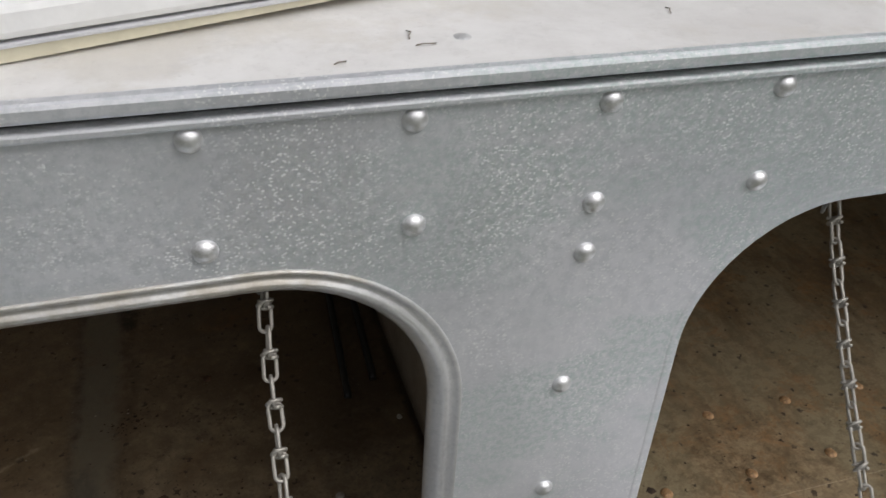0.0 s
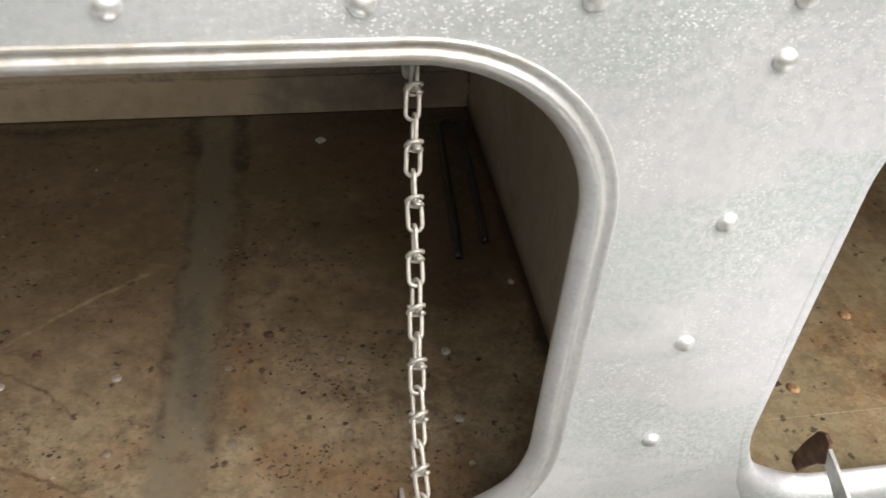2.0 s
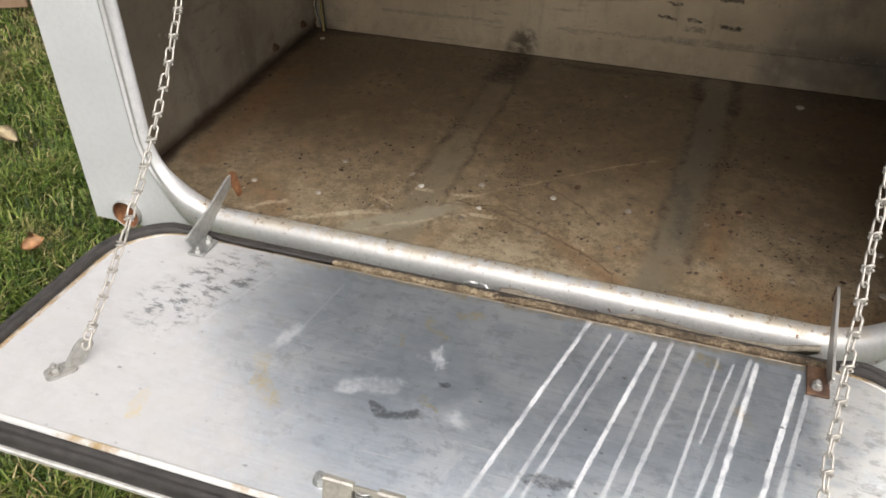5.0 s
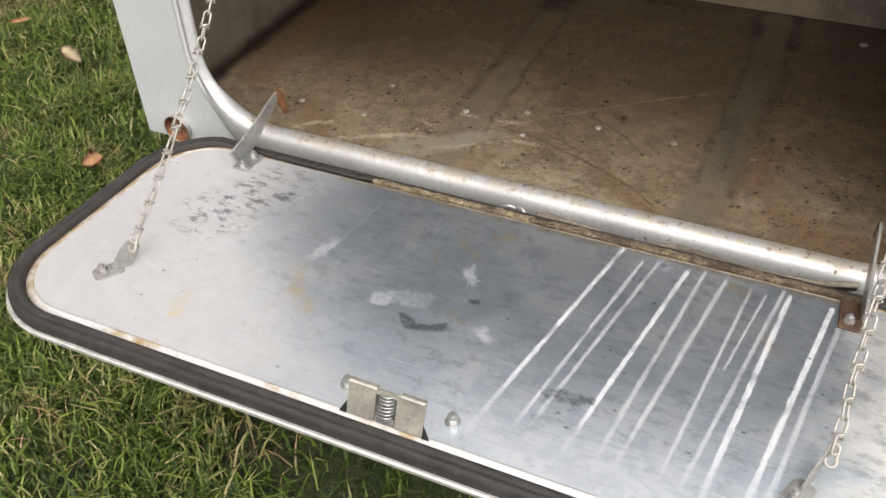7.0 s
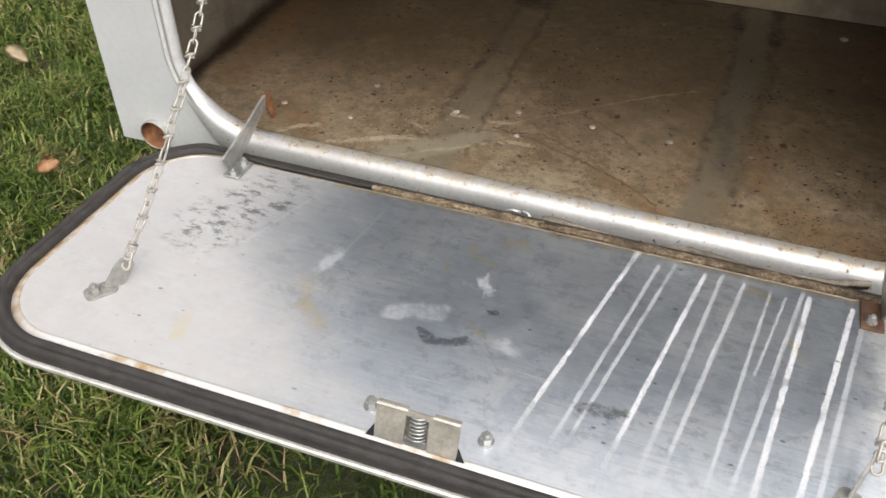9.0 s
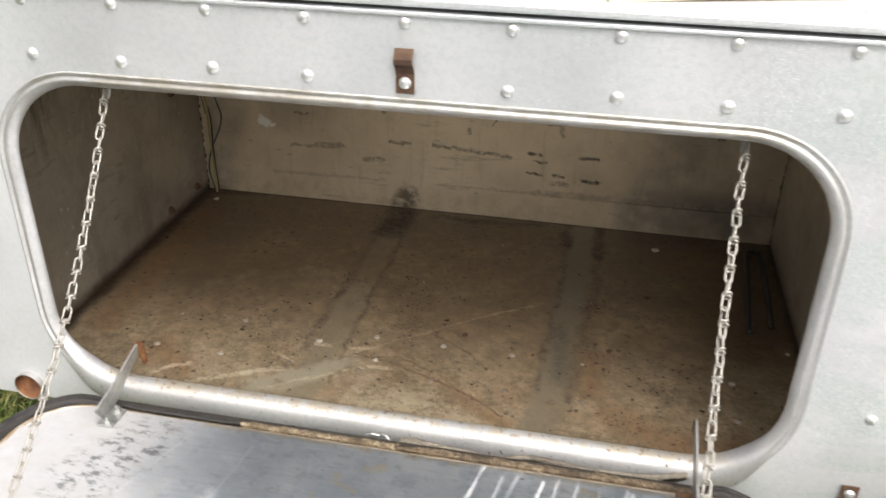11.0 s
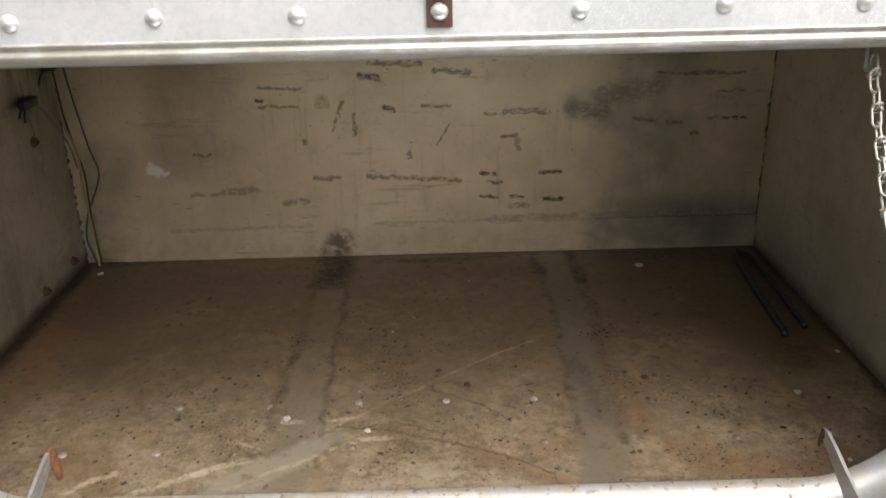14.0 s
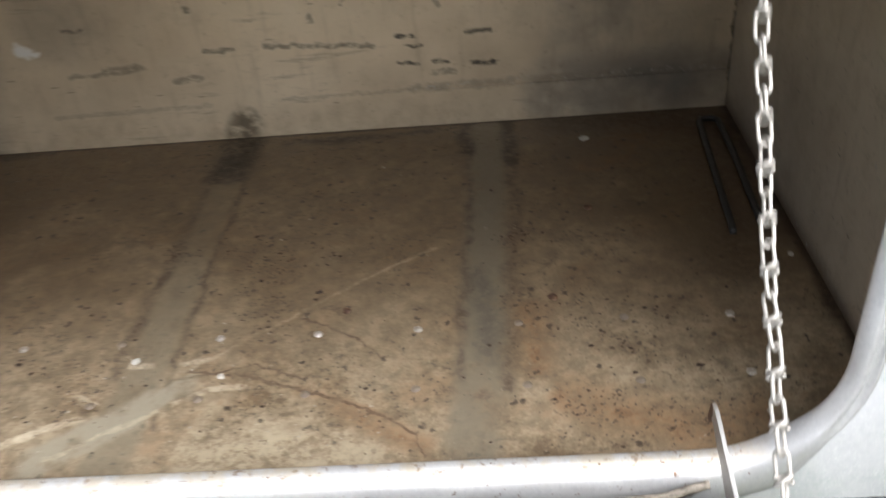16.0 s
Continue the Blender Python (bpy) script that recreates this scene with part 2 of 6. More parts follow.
def floor_material(name, worn):
    """Dusty, water-stained sheet floor: brown film, cleaner bands, drip lines, rust and specks."""
    s = Shader(name)
    p, p2, p3 = s.wobble(0.014, 24), s.wobble(0.005, 90), s.wobble(0.03, 16)

    def lay(c, mask, low, high, noise_value, colour, strength=1.0):
        return s.mix(s.math("MULTIPLY", mask, s.band(noise_value, low, high, 0.12 * strength, strength)), c, colour)

    big, mid, fine, tiny = s.noise(4.2, 6, 0.65, warp=0.5), s.noise(27, 8, 0.74), s.noise(120, 6, 0.75), s.noise(430, 3, 0.65)
    grit = s.math("ADD", s.math("MULTIPLY", mid, 0.5), s.math("MULTIPLY", fine, 0.5))
    c = s.ramp(big, (0.32, (0.105, 0.074, 0.048)), (0.5, (0.185, 0.138, 0.092)), (0.68, (0.265, 0.212, 0.148)))
    c = s.mix(s.band(mid, 0.34, 0.60, 0.55, 0.0), c, (0.090, 0.064, 0.042))
    c = s.mix(s.band(mid, 0.52, 0.72, 0.0, 0.6), c, (0.27, 0.222, 0.16))
    c = s.mix(s.math("MULTIPLY", s.band(s.noise(11, 6, 0.7, warp=0.8), 0.50, 0.66), 0.5), c, (0.17, 0.110, 0.064))
    # paler towards the front, broken up by grit
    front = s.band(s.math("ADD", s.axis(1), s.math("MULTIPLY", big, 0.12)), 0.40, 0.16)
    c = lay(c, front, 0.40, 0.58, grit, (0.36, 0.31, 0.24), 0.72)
    rust = s.math("MULTIPLY", front, s.band(s.noise(14, 6, 0.75), 0.50, 0.64))
    if worn:
        spots = s.many([s.trail([(0.205, 0.24), (0.215, 0.14)], 0.032, 1.0, p), s.trail([(0.23, 0.11), (0.34, 0.065), (0.40, 0.08)], 0.05, 1.0, p), s.trail([(-0.41, 0.13), (-0.33, 0.08)], 0.05, 1.0, p),
                        s.trail([(0.03, 0.105), (0.11, 0.06)], 0.022, 1.0, p), s.trail([(-0.52, 0.55), (-0.50, 0.15)], 0.05, 1.0, p), s.trail([(0.32, 0.50), (0.40, 0.62)], 0.07, 1.0, p)])
        rust = s.math("MAXIMUM", s.math("MULTIPLY", rust, 0.55), spots)
        c = lay(c, rust, 0.40, 0.58, grit, (0.185, 0.104, 0.052), 0.85)
        # brown stains towards the back, broadened to paint in the shade there
        stain_shade = s.math("ADD", s.axis(1), s.math("MULTIPLY", s.math("SUBTRACT", s.noise(7, 5, 0.7, warp=0.5), 0.5), 0.45))
        c = s.mix(s.band(stain_shade, 0.42, 0.60, 0.0, 0.42), c, (0.085, 0.057, 0.034))
    else:
        c = s.mix(s.math("MULTIPLY", s.band(s.noise(7, 5, 0.7, s.stretch((1.6, 0.6, 1))), 0.42, 0.56), 0.75), c, (0.25, 0.232, 0.182))
        c = lay(c, s.band(s.noise(19, 6, 0.75, warp=0.6), 0.52, 0.64), 0.36, 0.54, fine, (0.26, 0.140, 0.058), 0.55)
    # crumbs and pits, thick in places
    thick = s.band(s.noise(10, 5, 0.7), 0.47, 0.62, 0.02, 0.9 if worn else 0.35)
    if worn:
        heap = s.many([s.trail([(-0.09, 0.42), (-0.06, 0.25)], 0.06, 0.8, p), s.trail([(0.25, 0.24), (0.33, 0.17)], 0.07, 0.8, p), s.trail([(-0.36, 0.30), (-0.24, 0.16)], 0.09, 1.0, p), s.trail([(0.23, 0.09), (0.40, 0.08)], 0.06, 0.8, p)])
        thick = s.math("MAXIMUM", thick, heap)
    shaken = s.wobble(0.005, 260)
    crumb = s.math("ADD", s.cells(62, shaken, "Distance"), s.math("MULTIPLY", fine, 0.16))
    crumb = s.math("MULTIPLY", s.band(crumb, 0.30, 0.22), s.band(s.noise(22, 3), 0.44, 0.54))
    small = s.math("ADD", s.cells(150, shaken, "Distance"), s.math("MULTIPLY", fine, 0.25))
    small = s.math("MULTIPLY", s.band(small, 0.43, 0.30), thick)
    c = s.mix(s.band(s.noise(64, 6, 0.8), 0.42, 0.56, 0.34, 0.0), c, (0.080, 0.058, 0.039))
    c = s.mix(s.math("MULTIPLY", small, 0.85), c, (0.042, 0.030, 0.021))
    c = s.mix(s.math("MULTIPLY", crumb, 0.9), c, (0.040, 0.029, 0.021))
    scab = s.math("MULTIPLY", s.band(s.noise(46, 7, 0.78, s.stretch((1.0, 1.5, 1))), 0.56, 0.63), s.band(s.noise(7, 4), 0.42, 0.58))
    c = s.mix(s.math("MULTIPLY", scab, 0.6), c, (0.082, 0.058, 0.040))
    c = s.mix(s.math("MULTIPLY", s.band(tiny, 0.60, 0.72), 0.28), c, (0.40, 0.345, 0.27))
    if worn:
        # greyer film over the cross ribs, with dirt along their edges
        rib_a = s.math("MULTIPLY", s.trail([(-0.163, 0.03), (-0.162, 0.52)], 0.029, 0.55, p2), s.band(s.axis(1), 0.15, 0.45, 1.0, 0.35))
        c = lay(c, rib_a, 0.28, 0.54, mid, (0.180, 0.160, 0.126), 0.72)
        rib_b = s.trail([(0.150, 0.02), (0.165, 0.20), (0.180, 0.64)], 0.032, 0.6, p2)
        c = lay(c, rib_b, 0.28, 0.54, mid, (0.158, 0.142, 0.116), 0.80)
        c = lay(c, s.trail([(0.160, 0.30), (0.172, 0.16)], 0.022, 1.0, p), 0.40, 0.56, grit, (0.092, 0.083, 0.071), 0.8)
        edges = s.many([s.trail([(-0.189, 0.16), (-0.192, 0.25), (-0.184, 0.38), (-0.188, 0.56)], 0.012, 1.0, p), s.trail([(-0.136, 0.10), (-0.138, 0.52)], 0.007, 1.0, p),
                        s.trail([(0.186, 0.12), (0.190, 0.23), (0.207, 0.43), (0.208, 0.60)], 0.014, 1.0, p), s.trail([(0.142, 0.14), (0.146, 0.27), (0.152, 0.45), (0.150, 0.60)], 0.009, 1.0, p)])
        broken = s.band(s.noise(20, 5, 0.7), 0.40, 0.58, 0.45, 1.0)
        c = lay(c, s.math("MULTIPLY", edges, broken), 0.40, 0.58, grit, (0.05, 0.036, 0.026), 0.85)
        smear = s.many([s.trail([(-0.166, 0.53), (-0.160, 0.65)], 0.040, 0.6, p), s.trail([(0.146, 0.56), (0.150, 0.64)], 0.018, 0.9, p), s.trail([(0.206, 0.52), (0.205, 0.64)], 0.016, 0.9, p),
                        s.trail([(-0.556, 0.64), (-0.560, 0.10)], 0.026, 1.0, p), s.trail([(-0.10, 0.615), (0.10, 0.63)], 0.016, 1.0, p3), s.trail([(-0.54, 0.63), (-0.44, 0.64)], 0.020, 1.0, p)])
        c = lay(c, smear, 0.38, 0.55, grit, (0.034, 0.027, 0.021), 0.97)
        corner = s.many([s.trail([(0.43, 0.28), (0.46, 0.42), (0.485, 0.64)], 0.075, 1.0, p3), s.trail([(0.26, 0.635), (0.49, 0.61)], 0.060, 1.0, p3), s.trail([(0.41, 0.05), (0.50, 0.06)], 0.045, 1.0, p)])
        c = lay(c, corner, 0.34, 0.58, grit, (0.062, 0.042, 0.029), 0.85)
        # pale dried pool at the sill, its brown tide line and the grey film beside it
        pool = s.trail([(-0.10, 0.045), (0.02, 0.040), (0.07, 0.02)], 0.070, 0.6, p)
        c = lay(c, pool, 0.40, 0.58, grit, (0.375, 0.33, 0.26), 0.72)
        film = s.many([s.trail([(-0.235, 0.055), (-0.150, 0.120)], 0.030, 0.45, p2), s.trail([(-0.150, 0.120), (-0.115, 0.150)], 0.020, 0.5, p2)])
        c = lay(c, film, 0.28, 0.55, mid, (0.27, 0.252, 0.212), 0.92)
        halo = s.trail([(-0.007, 0.133), (0.034, 0.119), (0.073, 0.098), (0.114, 0.066)], 0.012, 1.0, p2)
        c = lay(c, halo, 0.42, 0.60, grit, (0.205, 0.125, 0.075), 0.6)
        crack = s.many([s.trail([(-0.117, 0.168), (-0.061, 0.156), (-0.007, 0.135), (0.034, 0.119), (0.073, 0.098), (0.104, 0.075), (0.112, 0.050)], 0.0030, 0.7, p2),
                        s.trail([(-0.015, 0.237), (0.008, 0.223), (0.039, 0.204), (0.068, 0.174)], 0.0030, 1.0, p2), s.trail([(-0.122, 0.157), (-0.055, 0.172), (-0.007, 0.150)], 0.0026, 1.0, p2)])
        c = lay(c, crack, 0.40, 0.56, grit, (0.078, 0.048, 0.030), 0.85)
        # dried drip lines
        streak = s.trail([(0.113, 0.348), (0.060, 0.312), (0.009, 0.274), (-0.035, 0.235), (-0.070, 0.212), (-0.094, 0.188), (-0.123, 0.168)], 0.0044, 0.8, p2)
        c = lay(c, streak, 0.42, 0.58, grit, (0.37, 0.32, 0.25), 0.62)
        streak = s.trail([(-0.061, 0.143), (-0.091, 0.142), (-0.119, 0.126), (-0.146, 0.108), (-0.178, 0.091), (-0.215, 0.064)], 0.0050, 0.6, p2)
        c = lay(c, streak, 0.43, 0.58, grit, (0.43, 0.385, 0.315), 0.78)
        tide = s.many([s.trail([(-0.206, 0.110), (-0.232, 0.102), (-0.255, 0.089), (-0.290, 0.072), (-0.33, 0.050)], 0.0068, 0.6, p2), s.trail([(-0.338, 0.094), (-0.357, 0.084), (-0.372, 0.069)], 0.0075, 0.7, p2),
                       s.trail([(-0.184, 0.192), (-0.180, 0.178), (-0.164, 0.177)], 0.0050, 0.7, p2), s.trail([(-0.123, 0.178), (-0.105, 0.184)], 0.006, 0.8, p2), s.trail([(-0.20, 0.13), (-0.22, 0.14)], 0.004, 1.0, p2)])
        c = lay(c, tide, 0.40, 0.57, grit, (0.50, 0.45, 0.375), 0.78)
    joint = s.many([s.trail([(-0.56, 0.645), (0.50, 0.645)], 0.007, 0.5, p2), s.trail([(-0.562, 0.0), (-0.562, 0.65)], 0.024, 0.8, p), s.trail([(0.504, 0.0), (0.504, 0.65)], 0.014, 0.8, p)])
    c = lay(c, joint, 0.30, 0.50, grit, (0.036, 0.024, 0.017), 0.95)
    c = s.mix(1.0, c, (1.0, 0.942, 0.815) if worn else (1.12, 1.0, 0.78), "MULTIPLY")
    r = s.band(s.math("ADD", s.math("MULTIPLY", grit, 0.5), s.math("MULTIPLY", big, 0.5)), 0.38, 0.62, 0.34, 0.66)
    lumps = s.math("SUBTRACT", s.math("ADD", fine, s.math("MULTIPLY", mid, 2.0)), s.math("MULTIPLY", s.math("MAXIMUM", small, crumb), -0.8))
    return s.done(c, r, 0.15, s.bump(lumps, 0.25, 0.0016))


def wall_material(name, marks, tone=1.0, warm=1.0, metal=0.55):
    """Grimy grey inner sheet with scuffs and scrapes; tone puts the wall's light into its colour."""
    s = Shader(name)
    p = s.wobble(0.006, 95)
    big, mid, fine = s.noise(5, 5, 0.6), s.noise(28, 5, 0.65), s.noise(150, 4, 0.6)
    run = s.noise(14, 4, 0.6, s.stretch((5, 5, 0.6)))
    c = s.ramp(big, (0.28, (0.37, 0.335, 0.28)), (0.52, (0.475, 0.44, 0.375)), (0.75, (0.54, 0.505, 0.44)))
    c = s.mix(s.band(mid, 0.5, 0.75, 0, 0.3), c, (0.30, 0.265, 0.215))
    c = s.mix(s.math("MULTIPLY", s.band(run, 0.55, 0.72), 0.25), c, (0.24, 0.21, 0.17))
    c = s.mix(s.math("MULTIPLY", s.band(fine, 0.62, 0.72), 0.3), c, (0.12, 0.10, 0.085))
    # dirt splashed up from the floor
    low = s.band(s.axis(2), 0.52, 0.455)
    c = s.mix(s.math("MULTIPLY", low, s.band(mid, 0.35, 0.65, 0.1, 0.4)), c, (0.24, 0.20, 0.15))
    dash = s.cells(30, s.stretch((0.55, 1, 3.6)), "Distance", spread=1.0)
    ragged = s.band(s.math("ADD", dash, s.math("MULTIPLY", s.noise(120, 4, 0.7), 0.35)), 0.31, 0.20)
    dash = s.math("MULTIPLY", ragged, s.band(s.noise(9, 3), 0.46, 0.58))
    c = s.mix(s.math("MULTIPLY", dash, 0.6), c, (0.07, 0.062, 0.052))
    rub = s.math("MULTIPLY", s.band(s.noise(16, 5, 0.7, s.stretch((0.6, 1, 4.5))), 0.56, 0.68), s.band(s.noise(5, 2), 0.42, 0.6))
    c = s.mix(s.math("MULTIPLY", rub, 0.4), c, (0.15, 0.135, 0.115))
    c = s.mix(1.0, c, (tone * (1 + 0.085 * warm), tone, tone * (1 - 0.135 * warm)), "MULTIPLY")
    c = marks(s, p, c, fine, mid)
    r = s.band(s.math("ADD", s.math("MULTIPLY", mid, 0.5), s.math("MULTIPLY", fine, 0.5)), 0.35, 0.65, 0.30, 0.5)
    return s.done(c, r, metal, s.bump(s.math("ADD", fine, s.math("MULTIPLY", big, 8.0)), 0.2, 0.0015))


def back_marks(s, p, c, fine, mid):
    y = 0.645
    flat = s.t.nodes.new("ShaderNodeVectorMath")
    flat.operation = "MULTIPLY_ADD"
    s.set(flat.inputs[0], p)
    flat.inputs[1].default_value, flat.inputs[2].default_value = (1, 0, 1), (0, y, 0)
    p = flat.outputs[0]
    worn = s.noise(130, 6, 0.78, s.stretch((0.7, 1, 1.2)))

    def dark(spots, strength, colour=(0.055, 0.05, 0.042), worn=worn):
        m = s.many([s.line((x0, y, z0), (x1, y, z1), 0.8 * w, 0.9, p) for x0, z0, x1, z1, w in spots])
        return s.mix(s.math("MULTIPLY", m, s.band(worn, 0.38, 0.53, strength * 0.12, 0.95 * strength)), c, colour)

    c = dark([(-0.078, 0.688, -0.064, 0.686, 0.008), (-0.11, 0.738, -0.085, 0.733, 0.009), (0.068, 0.584, 0.09, 0.581, 0.005),
              (0.16, 0.581, 0.19, 0.582, 0.006), (0.066, 0.544, 0.092, 0.542, 0.005), (0.114, 0.544, 0.130, 0.543, 0.006), (0.164, 0.538, 0.192, 0.537, 0.006), (0.075, 0.568, 0.10, 0.567, 0.003), (-0.266, 0.705, -0.258, 0.704, 0.004), (0.438, 0.660, 0.470, 0.660, 0.003), (0.388, 0.637, 0.396, 0.637, 0.005)], 0.95)
    c = dark([(-0.108, 0.582, 0.034, 0.572, 0.006), (0.074, 0.676, 0.171, 0.675, 0.0035), (0.10, 0.680, 0.165, 0.680, 0.003), (-0.267, 0.694, -0.205, 0.693, 0.003),
              (-0.123, 0.679, -0.124, 0.648, 0.005), (-0.043, 0.619, -0.04, 0.612, 0.006), (0.41, 0.661, 0.455, 0.659, 0.004), (0.42, 0.70, 0.46, 0.702, 0.003)], 0.65)
    c = dark([(-0.33, 0.563, -0.28, 0.565, 0.009), (-0.24, 0.543, -0.205, 0.543, 0.008), (-0.38, 0.558, -0.30, 0.560, 0.006), (-0.17, 0.698, -0.17, 0.698, 0.018),
              (0.11, 0.528, 0.14, 0.528, 0.006), (0.205, 0.68, 0.25, 0.675, 0.022), (0.25, 0.70, 0.33, 0.71, 0.03), (0.12, 0.64, 0.125, 0.62, 0.008)], 0.5)
    c = dark([(-0.168, 0.455, -0.155, 0.474, 0.036)], 0.85, (0.085, 0.065, 0.042), s.noise(34, 6, 0.72))
    c = dark([(-0.10, 0.755, -0.02, 0.752, 0.006), (-0.26, 0.722, -0.20, 0.720, 0.004), (-0.20, 0.640, -0.198, 0.638, 0.007), (0.10, 0.638, 0.115, 0.640, 0.005), (-0.37, 0.622, -0.345, 0.622, 0.004),
              (0.0, 0.742, 0.05, 0.738, 0.007), (-0.14, 0.70, -0.155, 0.655, 0.004), (-0.095, 0.77, -0.07, 0.745, 0.004), (0.02, 0.66, 0.0, 0.63, 0.003), (0.35, 0.655, 0.37, 0.655, 0.006), (0.30, 0.662, 0.33, 0.66, 0.006),
              (0.33, 0.73, 0.46, 0.728, 0.004), (-0.02, 0.69, 0.02, 0.688, 0.005), (-0.19, 0.58, -0.15, 0.58, 0.005)], 0.7)
    # wide dark clouds: blurred reflections painted into the sheet, among grey and grimy blotches
    soft = s.noise(11, 4, 0.6)
    for x0, z0, x1, z1, w, k in ((0.30, 0.60, 0.33, 0.86, 0.10, 0.55), (0.42, 0.56, 0.46, 0.86, 0.12, 0.4), (-0.37, 0.64, -0.35, 0.86, 0.09, 0.45), (0.215, 0.685, 0.25, 0.68, 0.035, 0.6), (0.27, 0.490, 0.50, 0.490, 0.06, 0.75), (-0.54, 0.46, -0.50, 0.62, 0.05, 0.5)):
        cloud = s.line((x0, y, z0), (x1, y, z1), w, 1.0, s.pos)
        c = s.mix(s.math("MULTIPLY", cloud, s.band(soft, 0.3, 0.62, 0.3 * k, 0.9 * k)), c, (0.13, 0.125, 0.12))
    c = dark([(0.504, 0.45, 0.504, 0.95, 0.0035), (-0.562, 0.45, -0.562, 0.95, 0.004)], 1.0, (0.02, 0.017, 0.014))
    c = dark([(-0.42, 0.50, -0.20, 0.503, 0.006), (-0.10, 0.505, 0.12, 0.506, 0.004)], 0.3, (0.13, 0.115, 0.095))
    seam = s.line((0.08, y, 0.507), (0.495, y, 0.509), 0.008, 0.9, p)
    c = s.mix(s.math("MULTIPLY", seam, s.band(s.noise(40, 4, 0.7), 0.40, 0.62, 0.05, 0.45)), c, (0.16, 0.135, 0.10))
    c = s.mix(s.math("MULTIPLY", seam, s.band(s.noise(210, 4, 0.7), 0.56, 0.66, 0.0, 0.7)), c, (0.5, 0.48, 0.43))
    white = s.many([s.line((-0.438, y, 0.603), (-0.425, y, 0.597), 0.010, 1.0, s.wobble(0.010, 90)), s.line((-0.425, y, 0.597), (-0.415, y, 0.594), 0.005, 0.9, p)])
    return s.mix(s.math("MULTIPLY", white, s.band(mid, 0.35, 0.5, 0.6, 1.0)), c, (0.85, 0.84, 0.8))


def side_marks(s, p, c, fine, mid):
    streaks = s.noise(60, 3, 0.6, s.stretch((1, 1, 0.12)))
    high = s.band(s.axis(2), 0.66, 0.80)
    c = s.mix(s.math("MULTIPLY", s.math("MULTIPLY", s.band(streaks, 0.50, 0.64), high), 0.75), c, (0.06, 0.05, 0.04))
    smut = s.math("MULTIPLY", s.band(s.noise(9, 6, 0.7, s.stretch((1, 1, 0.5)), 0.6), 0.46, 0.64), 0.3)
    c = s.mix(smut, c, (0.095, 0.088, 0.075))
    chips = s.math("MULTIPLY", s.band(s.cells(34, None, "Distance"), 0.13, 0.06), s.band(s.noise(7, 3), 0.44, 0.54))
    c = s.mix(s.math("MULTIPLY", chips, 0.7), c, (0.5, 0.49, 0.46))
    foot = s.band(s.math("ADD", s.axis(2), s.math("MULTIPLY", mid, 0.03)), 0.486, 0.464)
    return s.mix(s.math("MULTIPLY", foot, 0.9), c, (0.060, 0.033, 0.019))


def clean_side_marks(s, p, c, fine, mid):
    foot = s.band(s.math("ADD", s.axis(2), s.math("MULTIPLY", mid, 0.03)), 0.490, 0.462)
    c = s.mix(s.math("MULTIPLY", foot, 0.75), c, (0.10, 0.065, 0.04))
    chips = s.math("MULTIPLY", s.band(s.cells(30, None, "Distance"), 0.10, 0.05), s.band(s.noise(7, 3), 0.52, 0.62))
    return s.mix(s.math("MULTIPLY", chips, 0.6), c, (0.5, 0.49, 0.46))


